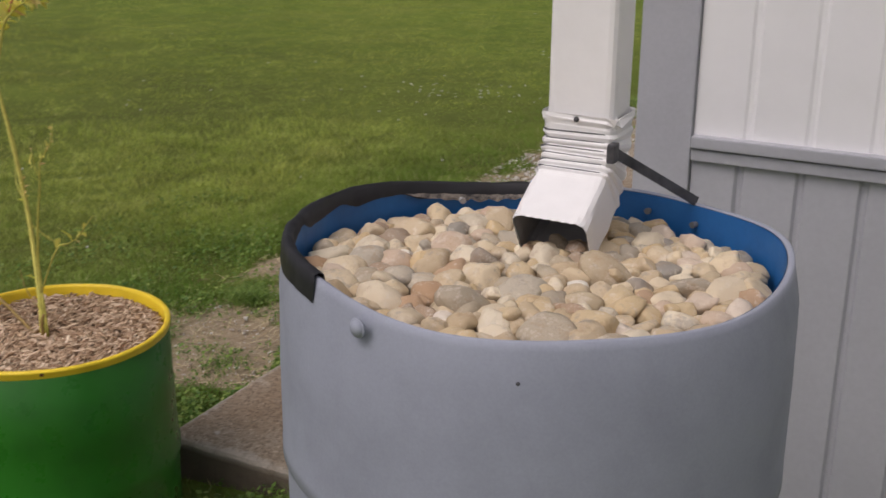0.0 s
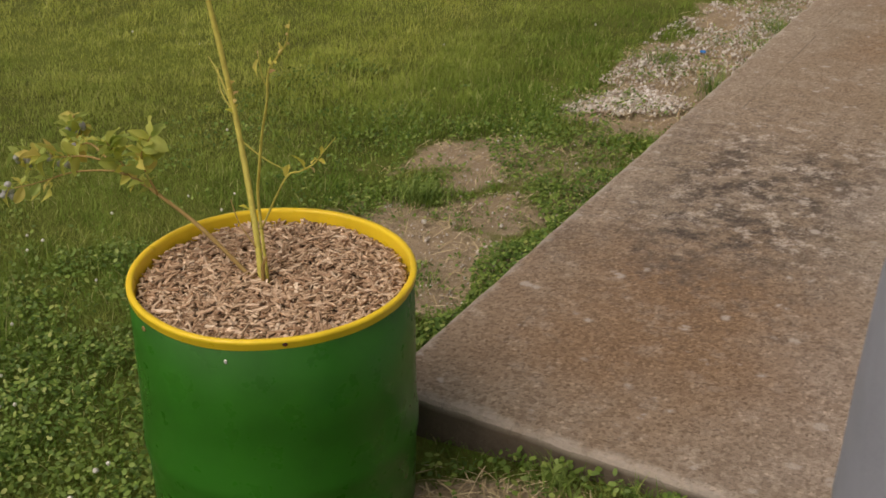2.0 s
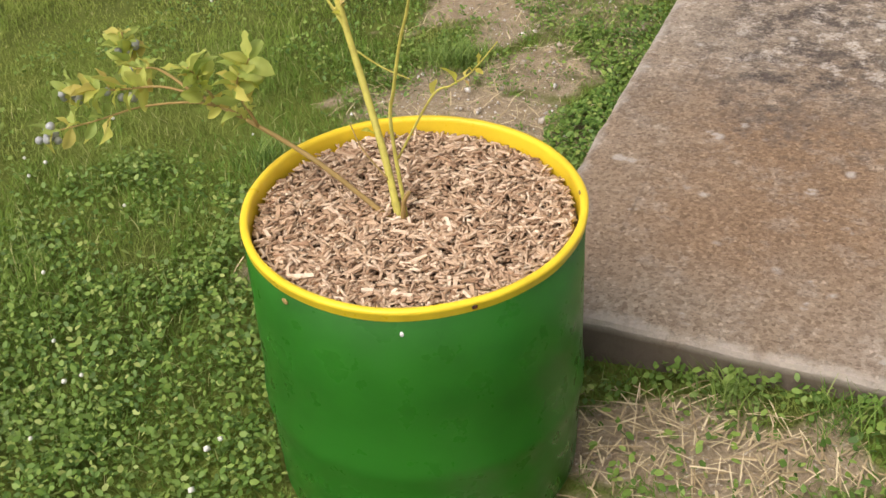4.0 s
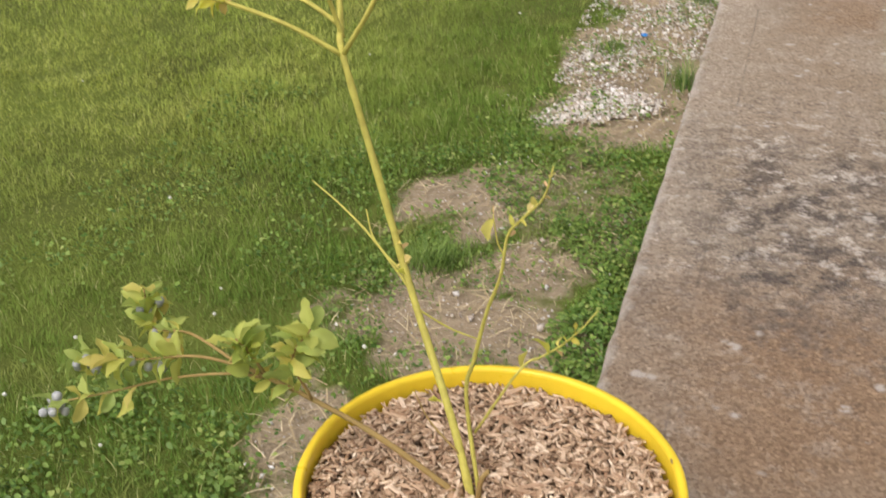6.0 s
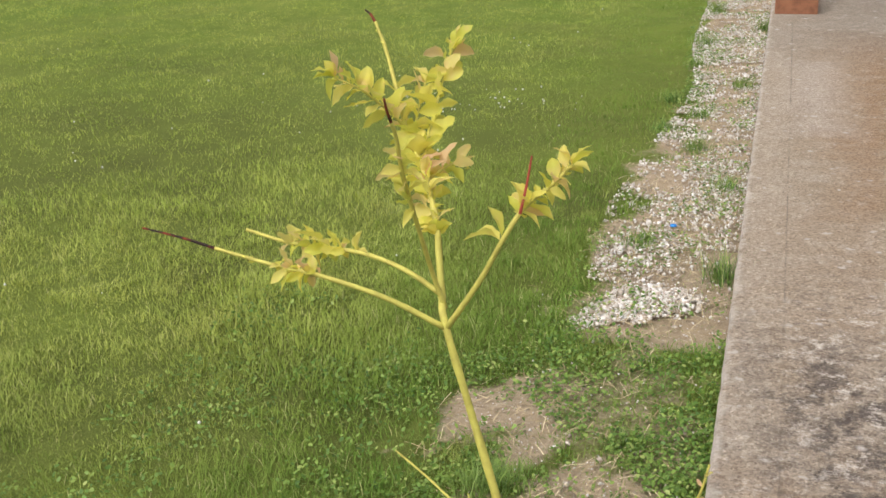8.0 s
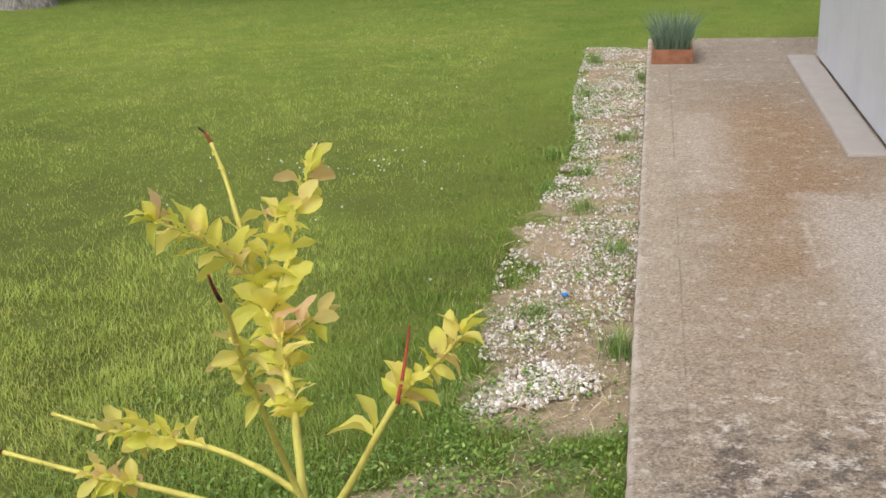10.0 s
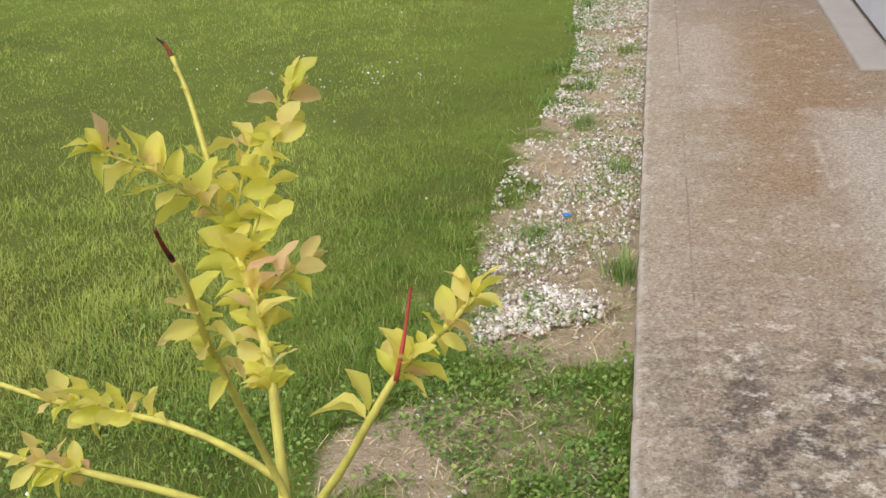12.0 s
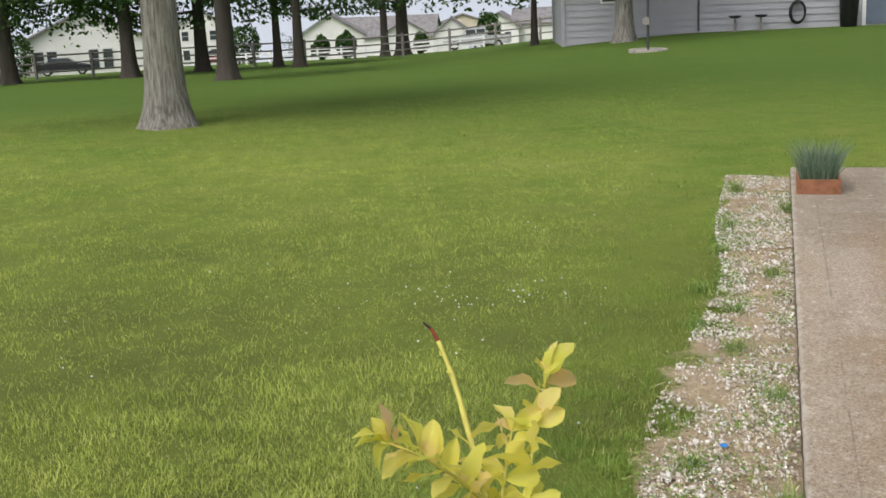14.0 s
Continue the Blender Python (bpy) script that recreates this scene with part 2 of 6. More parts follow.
# wainscot of the side wall, set paler than siding_grey on the front
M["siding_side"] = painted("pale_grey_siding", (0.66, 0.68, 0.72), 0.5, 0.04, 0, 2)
M["trim_grey"] = painted("grey_trim", (0.44, 0.445, 0.48), 0.5, 0.05, 0, 3)
# river stones: tan, cream, grey, rust
g = Mat("river_stone", 0.72, 0, 0.3)
tone = g.ramp(g.random(), (0.0, (0.60, 0.46, 0.27)), (0.15, (0.74, 0.62, 0.43)), (0.30, (0.54, 0.42, 0.27)), (0.45, (0.82, 0.72, 0.54)),
              (0.58, (0.44, 0.39, 0.31)), (0.70, (0.70, 0.53, 0.30)), (0.84, (0.33, 0.305, 0.265)), (0.92, (0.50, 0.33, 0.20)), (1.0, (0.86, 0.81, 0.71)))
tone = g.mix(g.ramp(g.noise(30, 7, 0.75), (0.52, 0.0), (0.70, 0.6)), tone, (0.40, 0.26, 0.14))
tone = g.mix(g.ramp(g.noise(55, 6, 0.75), (0.54, 0.0), (0.66, 0.6)), tone, (0.76, 0.68, 0.57))
tone = g.mix(g.ramp(g.noise(22, 4, 0.7), (0.60, 0.0), (0.68, 0.5)), tone, (0.32, 0.29, 0.26))
M["stone"] = g.color(tone).bump(g.noise(140, 5, 0.65), 0.55, 0.005).m
g = Mat("bed_stone", 0.8, 0, 0.2)
tone = g.ramp(g.island(), (0.0, (0.40, 0.30, 0.19)), (0.5, (0.52, 0.42, 0.30)), (1.0, (0.34, 0.29, 0.24)))
M["bed_stone"] = g.color(g.mix(g.ramp(g.noise(40, 6), (0.45, 0.0), (0.7, 0.6)), tone, (0.30, 0.20, 0.12))).bump(g.noise(140, 5), 0.35, 0.004).m
# wood mulch
g = Mat("mulch_chip", 0.85, 0, 0.2)
tone = g.ramp(g.island(), (0.0, (0.32, 0.20, 0.12)), (0.3, (0.50, 0.35, 0.225)), (0.7, (0.66, 0.49, 0.335)), (1.0, (0.86, 0.70, 0.52)))
tone = g.mix(g.ramp(g.noise(90, 4), (0.4, 0.0), (0.75, 0.5)), tone, (0.34, 0.21, 0.13))
M["mulch"] = g.color(tone).bump(g.noise(500, 3), 0.4, 0.002).m
g = Mat("large_chip", 0.85, 0, 0.2)
tone = g.ramp(g.random(), (0.0, (0.40, 0.25, 0.15)), (0.4, (0.62, 0.45, 0.30)), (0.8, (0.80, 0.63, 0.46)), (1.0, (0.92, 0.78, 0.60)))
tone = g.mix(g.ramp(g.noise(120, 4), (0.45, 0.0), (0.7, 0.5)), tone, (0.42, 0.27, 0.17))
M["chip"] = g.color(tone).bump(g.noise(400, 3), 0.4, 0.002).m
g = Mat("dark_soil", 0.95, 0, 0.1)
M["soil"] = g.color(g.mix(g.noise(60, 5), (0.12, 0.075, 0.045), (0.26, 0.17, 0.105))).bump(g.noise(120, 4), 0.8, 0.01).m
g = Mat("white_gravel", 0.8, 0, 0.3)
tone = g.ramp(g.island(), (0.0, (0.34, 0.27, 0.20)), (0.4, (0.55, 0.49, 0.41)), (0.75, (0.72, 0.69, 0.64)), (1.0, (0.86, 0.84, 0.82)))
M["gravel"] = g.color(tone).bump(g.noise(200, 3), 0.3, 0.003).m
g = Mat("blueberry_bark", 0.6, 0, 0.3)
M["stem"] = g.color(g.mix(g.ramp(g.noise(60, 4, 0.6, True), (0.4, 0.0), (0.65, 1.0)), (0.58, 0.54, 0.12), (0.45, 0.40, 0.09))).bump(g.noise(300, 3), 0.3, 0.002).m
g = Mat("brown_twig", 0.7, 0, 0.3)
M["twig"] = g.color(g.mix(g.noise(50, 3), (0.33, 0.21, 0.075), (0.40, 0.30, 0.11))).m
g = Mat("dead_tip", 0.8, 0, 0.2)
M["dead"] = g.color(g.mix(g.ramp(g.noise(45, 3), (0.45, 0.0), (0.55, 1.0)), (0.035, 0.022, 0.02), (0.23, 0.05, 0.025))).m
M["dead_red"] = painted("red_dead_wood", (0.36, 0.055, 0.03), 0.7, 0.2, 0, 30)
g = Mat("yellow_leaf", 0.5, 0, 0.35)
tone = g.ramp(g.random(), (0.0, (0.72, 0.74, 0.13)), (0.40, (0.87, 0.82, 0.17)), (0.72, (0.91, 0.83, 0.24)), (0.88, (0.89, 0.74, 0.30)), (1.0, (0.87, 0.60, 0.36)))
tone = g.mix(g.ramp(g.noise(45, 3), (0.50, 0.0), (0.8, 0.30)), tone, (0.74, 0.75, 0.15))
tone = g.mix(g.ramp(g.noise(28, 2), (0.56, 0.0), (0.76, 0.5)), tone, (0.88, 0.64, 0.36))
M["leaf_yellow"] = g.color(tone).translucent(0.60, tone).bump(g.noise(250, 3), 0.2, 0.002).m
g = Mat("green_leaf", 0.5, 0, 0.35)
tone = g.ramp(g.random(), (0.0, (0.42, 0.54, 0.15)), (0.4, (0.54, 0.62, 0.16)), (0.75, (0.66, 0.66, 0.16)), (1.0, (0.76, 0.62, 0.20)))
M["leaf_green"] = g.color(tone).translucent(0.45, tone).m
g = Mat("blueberry", 0.55, 0, 0.3)
M["berry"] = g.color(g.mix(g.noise(80, 3), (0.30, 0.32, 0.35), (0.52, 0.53, 0.50))).m
M["wood_box"] = painted("cedar_stain", (0.29, 0.125, 0.065), 0.7, 0.2, 0, 12)
g = Mat("chive_leaf", 0.55, 0, 0.3)
tone = g.ramp(g.island(), (0.0, (0.10, 0.17, 0.10)), (0.6, (0.19, 0.28, 0.19)), (1.0, (0.34, 0.40, 0.28)))
M["chive"] = g.color(tone).translucent(0.25, tone).m
g = Mat("clover_white", 0.8)
M["clover"] = g.color(g.mix(g.noise(300, 2), (0.66, 0.66, 0.58), (0.82, 0.82, 0.76))).m
g = Mat("tree_bark", 0.95, 0, 0.1)
M["bark"] = g.color(g.mix(g.ramp(g.noise(6, 8, 0.75, False, (4, 4, 0.35)), (0.36, 0.0), (0.62, 1.0)), (0.105, 0.095, 0.082), (0.43, 0.405, 0.365))).bump(g.noise(8, 7, 0.75, False, (4, 4, 0.4)), 0.9, 0.04).m
g = Mat("dark_bark", 0.95, 0, 0.1)
M["bark_dark"] = g.color(g.mix(g.noise(5, 8, 0.75, False, (3, 3, 0.5)), (0.035, 0.030, 0.026), (0.13, 0.115, 0.098))).m
g = Mat("tree_leaf", 0.6, 0, 0.25)
tone = g.ramp(g.island(), (0.0, (0.022, 0.060, 0.013)), (0.6, (0.052, 0.115, 0.024)), (1.0, (0.11, 0.18, 0.045)))
M["tree_leaf"] = g.color(tone).translucent(0.3, tone).m
# white shed siding, with tree shade put into its grey base colour
M["lap"] = painted("shaded_white_lap", (0.43, 0.43, 0.47), 0.6, 0.05, 0, 1)
M["house_white"] = painted("cream_house_siding", (0.88, 0.87, 0.84), 0.7, 0.04, 0, 0.6)
M["house_tan"] = painted("tan_house_siding", (0.66, 0.58, 0.46), 0.7, 0.04, 0, 0.6)
M["roof"] = painted("grey_shingle", (0.23, 0.22, 0.22), 0.9, 0.2, 0, 1.5)
M["fence_wood"] = painted("grey_fence_wood", (0.27, 0.25, 0.235), 0.9, 0.2, 0, 5)
M["fence_white"] = painted("white_fence", (0.80, 0.80, 0.80), 0.7, 0.05, 0, 2)
g = Mat("window_glass", 0.08, 0, 0.5)
M["glass"] = g.color(g.mix(g.noise(1.0, 2), (0.03, 0.035, 0.04), (0.09, 0.10, 0.11))).m
M["silver"] = painted("silver_car_paint", (0.55, 0.56, 0.58), 0.3, 0.05, 0.4, 2)
M["red"] = painted("dark_red_car_paint", (0.20, 0.02, 0.02), 0.3, 0.05, 0.1, 2)
M["rubber"] = painted("black_rubber", (0.02, 0.02, 0.02), 0.8, 0.2, 0, 5)
M["black"] = painted("black_plastic", (0.02, 0.02, 0.024), 0.55, 0.2, 0, 5)
M["door_blue"] = painted("slate_blue_door", (0.13, 0.16, 0.21), 0.55, 0.06, 0, 2)
# emission stands in for bright sky below the level horizon
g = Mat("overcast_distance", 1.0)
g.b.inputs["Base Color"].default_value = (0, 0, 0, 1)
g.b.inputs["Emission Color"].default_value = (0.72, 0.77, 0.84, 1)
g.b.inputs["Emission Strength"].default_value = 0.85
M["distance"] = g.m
M["blue_scrap"] = painted("blue_plastic_scrap", (0.03, 0.22, 0.62), 0.5, 0.05)


# ---- building helpers ----
def part(name, bm, material, parent=None, label="", smooth=False):
    """One bmesh as one mesh object, under a thing or a part."""
    me = bpy.data.meshes.new(name)
    bm.to_mesh(me)
    bm.free()
    me.materials.append(M[material])
    if smooth:
        for p in me.polygons:
            p.use_smooth = True
    ob = new(name, me)
    ob.parent = parent
    if label:
        tagged(ob, label)
    return ob


def thing(name, loc, label, category, group="", kind=""):
    ob = new(name)
    ob.empty_display_size = 0.1
    ob.location = loc
    return tagged(ob, label, category, group, kind)


def box(bm, lo, hi, bevel=0.0):
    c = [(a + b) / 2 for a, b in zip(lo, hi)]
    s = [b - a for a, b in zip(lo, hi)]
    r = bmesh.ops.create_cube(bm, size=1, matrix=Matrix.Translation(c) @ Matrix.Diagonal((*s, 1)))
    if bevel:
        edges = list({e for v in r["verts"] for e in v.link_edges})
        bmesh.ops.bevel(bm, geom=edges, offset=bevel, segments=2, affect="EDGES", profile=0.6)
    return bm


def boxed(lo, hi, bevel=0.0):
    return box(bmesh.new(), lo, hi, bevel)


def lathe(profile, n=96, wobble=None):
    """Turns (r, z) points about z; wobble(angle, r, z) may shift a point."""
    bm = bmesh.new()
    rings = []
    for r, z in profile:
        ring = []
        for i in range(n):
            a = 2 * math.pi * i / n
            rr, zz = wobble(a, r, z) if wobble else (r, z)
            ring.append(bm.verts.new((rr * math.cos(a), rr * math.sin(a), zz)))
        rings.append(ring)
    for p, q in zip(rings, rings[1:]):
        for i in range(n):
            bm.faces.new((p[i], p[(i + 1) % n], q[(i + 1) % n], q[i]))
    return bm


def tube(points, radii, n=8, bm=None, cap=True):
    """A tapered tube along points."""
    bm = bm or bmesh.new()
    pts = [Vector(p) for p in points]
    rings = []
    for i, p in enumerate(pts):
        d = (pts[min(i + 1, len(pts) - 1)] - pts[max(i - 1, 0)]).normalized()
        u = d.orthogonal().normalized() if i == 0 else (u - d * u.dot(d)).normalized()
        v = d.cross(u)
        r = radii[i] if isinstance(radii, (list, tuple)) else radii
        rings.append([bm.verts.new(p + (u * math.cos(2 * math.pi * k / n) + v * math.sin(2 * math.pi * k / n)) * r) for k in range(n)])
    for p, q in zip(rings, rings[1:]):
        for k in range(n):
            bm.faces.new((p[k], p[(k + 1) % n], q[(k + 1) % n], q[k]))
    if cap:
        bm.faces.new(rings[-1])
        bm.faces.new(rings[0][::-1])
    return bm


def smooth_line(points, steps=4):
    """Catmull-Rom through the points."""
    p = [Vector(q) for q in points]
    p = [p[0] * 2 - p[1]] + p + [p[-1] * 2 - p[-2]]
    out = []
    for i in range(1, len(p) - 2):
        for s in range(steps):
            t = s / steps
            a, b, c, d = p[i - 1], p[i], p[i + 1], p[i + 2]
            out.append(0.5 * ((2 * b) + (c - a) * t + (2 * a - 5 * b + 4 * c - d) * t * t + (3 * b - a - 3 * c + d) * t ** 3))
    out.append(p[-2])
    return out


def soup(name, verts, faces_per, material, label, category, smooth=False, parent=None, kind="stuff"):
    """One mesh from an array of equal loose pieces: verts (n, k, 3), faces as index lists inside a piece (all of one size)."""
    n, k, _ = verts.shape
    f = np.array(faces_per)
    me = bpy.data.meshes.new(name)
    me.vertices.add(n * k)
    me.vertices.foreach_set("co", verts.reshape(-1).astype(np.float32))
    idx = (f[None] + (np.arange(n) * k)[:, None, None]).reshape(-1, f.shape[1])
    me.loops.add(idx.size)
    me.loops.foreach_set("vertex_index", idx.reshape(-1).astype(np.int32))
    me.polygons.add(len(idx))
    me.polygons.foreach_set("loop_start", (np.arange(len(idx)) * f.shape[1]).astype(np.int32))
    if smooth:
        me.polygons.foreach_set("use_smooth", np.ones(len(idx), dtype=bool))
    me.update()
    me.validate()
    me.materials.append(M[material])
    ob = new(name, me)
    ob.parent = parent
    if label:
        tagged(ob, label, category, "", kind)
    return ob


rng = np.random.default_rng(7)


def rotations(n, tilt):
    """Random rotation matrices: any turn about z, then a lean up to tilt radians."""
    a, b, c = rng.uniform(0, 2 * np.pi, n), rng.uniform(-tilt, tilt, n), rng.uniform(-tilt, tilt, n)
    z, o = np.zeros(n), np.ones(n)
    rz = np.stack([np.cos(a), -np.sin(a), z, np.sin(a), np.cos(a), z, z, z, o], -1).reshape(n, 3, 3)
    rx = np.stack([o, z, z, z, np.cos(b), -np.sin(b), z, np.sin(b), np.cos(b)], -1).reshape(n, 3, 3)
    ry = np.stack([np.cos(c), z, np.sin(c), z, o, z, -np.sin(c), z, np.cos(c)], -1).reshape(n, 3, 3)
    return rx @ ry @ rz


def hashed(x, y, s):
    """Smooth value noise in 0..1 at scale s, for arrays."""
    x, y = np.asarray(x) * s, np.asarray(y) * s
    xi, yi = np.floor(x), np.floor(y)
    u, v = x - xi, y - yi
    u, v = u * u * (3 - 2 * u), v * v * (3 - 2 * v)

    def h(a, b):
        q = np.sin(a * 127.1 + b * 311.7) * 43758.5453
        return q - np.floor(q)
    return (h(xi, yi) * (1 - u) + h(xi + 1, yi) * u) * (1 - v) + (h(xi, yi + 1) * (1 - u) + h(xi + 1, yi + 1) * u) * v


def fbm(x, y, s):
    """Layered value noise with no visible lattice, about 0.5 on average."""
    x, y = np.asarray(x), np.asarray(y)
    out, amp = 0.0, 0.5
    for k, (c, d) in enumerate(((0.80, 0.60), (0.31, 0.95), (0.92, -0.39), (0.55, 0.83))):
        out = out + amp * hashed(c * x - d * y + 11.3 * k, d * x + c * y - 5.1 * k, s * 2.03 ** k)
        amp *= 0.55
    return np.clip((out / 1.009 - 0.5) * 1.5 + 0.5, 0, 1)


GROUND = -0.11
PLANT = (-0.0135, -0.350)
BARREL = (1.505, -0.912)


def ground_z(x, y):
    """The lawn: level by the house, banked a little before the slab, falling gently away behind the trees."""
    x, y = np.asarray(x, float), np.asarray(y, float)
    d = np.minimum(np.hypot(x + 0.1, y + 0.95), 3000.0)
    u = np.clip((-x / np.maximum(y, 0.5) - 0.05) / 0.35, 0, 1)
    w = u * u * (3 - 2 * u)
    fall = 0.04 * (w * np.maximum(0, d - 18) + (1 - w) * np.maximum(0, d - 44)) + 0.016 * np.maximum(0, d - 60)
    bank = 0.055 * np.clip((x - 0.25) / 0.6, 0, 1) * np.clip(1 + (y + 0.15) / 0.7, 0, 1) * (y < 0.2)
    return GROUND - fall + bank


def hollow(x, y, cx, cy, rx, ry, turn=0.0):
    """1 inside a ragged oval, 0 outside."""
    c, s = math.cos(turn), math.sin(turn)
    u, v = ((x - cx) * c + (y - cy) * s) / rx, (-(x - cx) * s + (y - cy) * c) / ry
    return np.clip((1.0 - np.hypot(u, v) + 1.5 * (fbm(x, y, 4.5) - 0.5) + 0.9 * (fbm(x, y, 13.0) - 0.5)) / 0.75 + 0.45, 0, 1)


def strip_edge(y):
    """How far the gravel strip reaches into the lawn."""
    return 0.56 - 0.13 * np.exp(-((y - 5.9) / 1.1) ** 2) + 0.05 * np.exp(-((y - 3.5) / 0.5) ** 2)


def bare(x, y):
    """Where the grass is worn away: 0 lawn, 1 bare."""
    x, y = np.asarray(x, float), np.asarray(y, float)
    soil = hollow(x, y, -0.40, 0.80, 0.32, 0.33, 0.5)
    soil = np.maximum(soil, hollow(x, y, -0.66, 0.34, 0.13, 0.36, 0.2))
    soil = np.maximum(soil, hollow(x, y, -0.62, 1.58, 0.13, 0.30, -0.5))
    soil = np.maximum(soil, hollow(x, y, -0.36, 1.20, 0.18, 0.24))
    soil = np.maximum(soil, 0.85 * hollow(x, y, -0.52, 1.36, 0.14, 0.20))
    soil = np.maximum(soil, 0.55 * hollow(x, y, -0.30, 1.75, 0.26, 0.45))
    soil = np.maximum(soil, 0.8 * hollow(x, y, -0.30, 2.35, 0.30, 0.16))
    soil = np.maximum(soil, hollow(x, y, 0.42, -0.22, 0.30, 0.13, 0.1) * (y < 0.02))
    soil = np.maximum(soil, hollow(x, y, 0.30, -0.62, 0.12, 0.30) * (y < 0.02))
    soil = np.maximum(soil, 0.9 * hollow(x, y, 1.10, -0.35, 0.26, 0.12, -0.2) * (y < 0.02))
    edge = strip_edge(y) + 0.34 * (fbm(x, y, 1.9) - 0.5) + 0.12 * (fbm(x, y, 7.0) - 0.5)
    strip = np.clip((x + edge) / 0.12, 0, 1) * (0.72 + 0.5 * fbm(x, y, 6.0)) * (y > 2.15) * (y < 9.68)
    return np.clip(np.maximum(soil, strip), 0, 1)


# ---- ground ----
def spread(lo, hi, fine_lo, fine_hi, step):
    mid = list(np.arange(fine_lo, fine_hi, step))
    out, v, s = [], fine_hi, step
    while v < hi:
        out.append(v)
        s *= 1.22
        v += s
    out.append(hi)
    neg, v, s = [], fine_lo - step, step
    while v > lo:
        neg.append(v)
        s *= 1.22
        v -= s
    neg.append(lo)
    return np.array(neg[::-1] + mid + out)


gx, gy = spread(-3000, 3000, -2.5, 2.0, 0.045), spread(-3000, 3000, -2, 9.8, 0.05)
X, Y = np.meshgrid(gx, gy, indexing="ij")
near = np.clip(1 - (np.hypot(X, Y - 2) - 10) / 5, 0, 1)
Z = ground_z(X, Y) + near * (0.022 * (hashed(X, Y, 3.1) - 0.5) + 0.014 * (hashed(X, Y, 9.0) - 0.5))
me = bpy.data.meshes.new("ground")
nx, ny = X.shape
ii = (np.arange(nx - 1)[:, None] * ny + np.arange(ny - 1)[None]).reshape(-1)
me.from_pydata(np.stack([X, Y, Z], -1).reshape(-1, 3).tolist(), [], np.stack([ii, ii + ny, ii + ny + 1, ii + 1], -1).tolist())
for p in me.polygons:
    p.use_smooth = True
me.attributes.new("bare", "FLOAT", "POINT").data.foreach_set("value", bare(X, Y).reshape(-1).astype(np.float32))
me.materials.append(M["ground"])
tagged(new("ground", me), "mown green lawn with bare earth beside the slab", "lawn", "", "structure")


# ---- glowing ring added as pale overcast distance, beyond the falling fields ----
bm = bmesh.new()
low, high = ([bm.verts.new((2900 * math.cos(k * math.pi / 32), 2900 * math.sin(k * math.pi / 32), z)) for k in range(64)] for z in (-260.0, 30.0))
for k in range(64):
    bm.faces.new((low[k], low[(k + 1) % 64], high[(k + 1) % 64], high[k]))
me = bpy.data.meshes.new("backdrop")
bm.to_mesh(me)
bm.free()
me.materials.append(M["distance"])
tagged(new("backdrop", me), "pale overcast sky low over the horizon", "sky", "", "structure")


# ---- concrete slab ----
def slab(name, x0, x1, y0, y1, top, bottom, material, label, rough=0.006):
    """A concrete slab with worn, uneven edges."""
    bm = bmesh.new()
    n, m = max(2, int((x1 - x0) / 0.05)), max(2, int((y1 - y0) / 0.05))
    loop = [(x0 + (x1 - x0) * i / n, y0) for i in range(n)] + [(x1, y0 + (y1 - y0) * i / m) for i in range(m)]
    loop += [(x1 - (x1 - x0) * i / n, y1) for i in range(n)] + [(x0, y1 - (y1 - y0) * i / m) for i in range(m)]
    cx, cy = (x0 + x1) / 2, (y0 + y1) / 2
    rings = []
    for inset, z in ((0.0, bottom), (0.0, top - 0.014), (0.006, top - 0.004), (0.02, top)):
        ring = []
        for x, y in loop:
            j = rough * (noise.noise((x * 9, y * 9, z * 3)) + 0.7 * noise.noise((x * 31, y * 31, z)))
            k = rough * 0.5 * noise.noise((x * 14, y * 14, 7)) if z > bottom else 0
            sx, sy = (1 if x < cx else -1), (1 if y < cy else -1)
            px = x + sx * (inset + j) if abs(x - x0) < 1e-6 or abs(x - x1) < 1e-6 else x
            py = y + sy * (inset + j) if abs(y - y0) < 1e-6 or abs(y - y1) < 1e-6 else y
            ring.append(bm.verts.new((px, py, z + (k if z > top - 0.01 and inset < 0.01 else 0))))
        rings.append(ring)
    for p, q in zip(rings, rings[1:]):
        for i in range(len(p)):
            bm.faces.new((p[i], p[(i + 1) % len(p)], q[(i + 1) % len(p)], q[i]))
    bm.faces.new(rings[-1])
    return tagged(part(name, bm, material), label, "pavement", "", "structure")


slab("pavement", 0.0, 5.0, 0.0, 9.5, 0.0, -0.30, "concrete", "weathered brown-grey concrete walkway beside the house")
slab("pavement", 1.115, 1.335, 5.25, 8.45, 0.022, -0.05, "new_concrete", "pale newer concrete strip at the foot of the wall", 0.003)


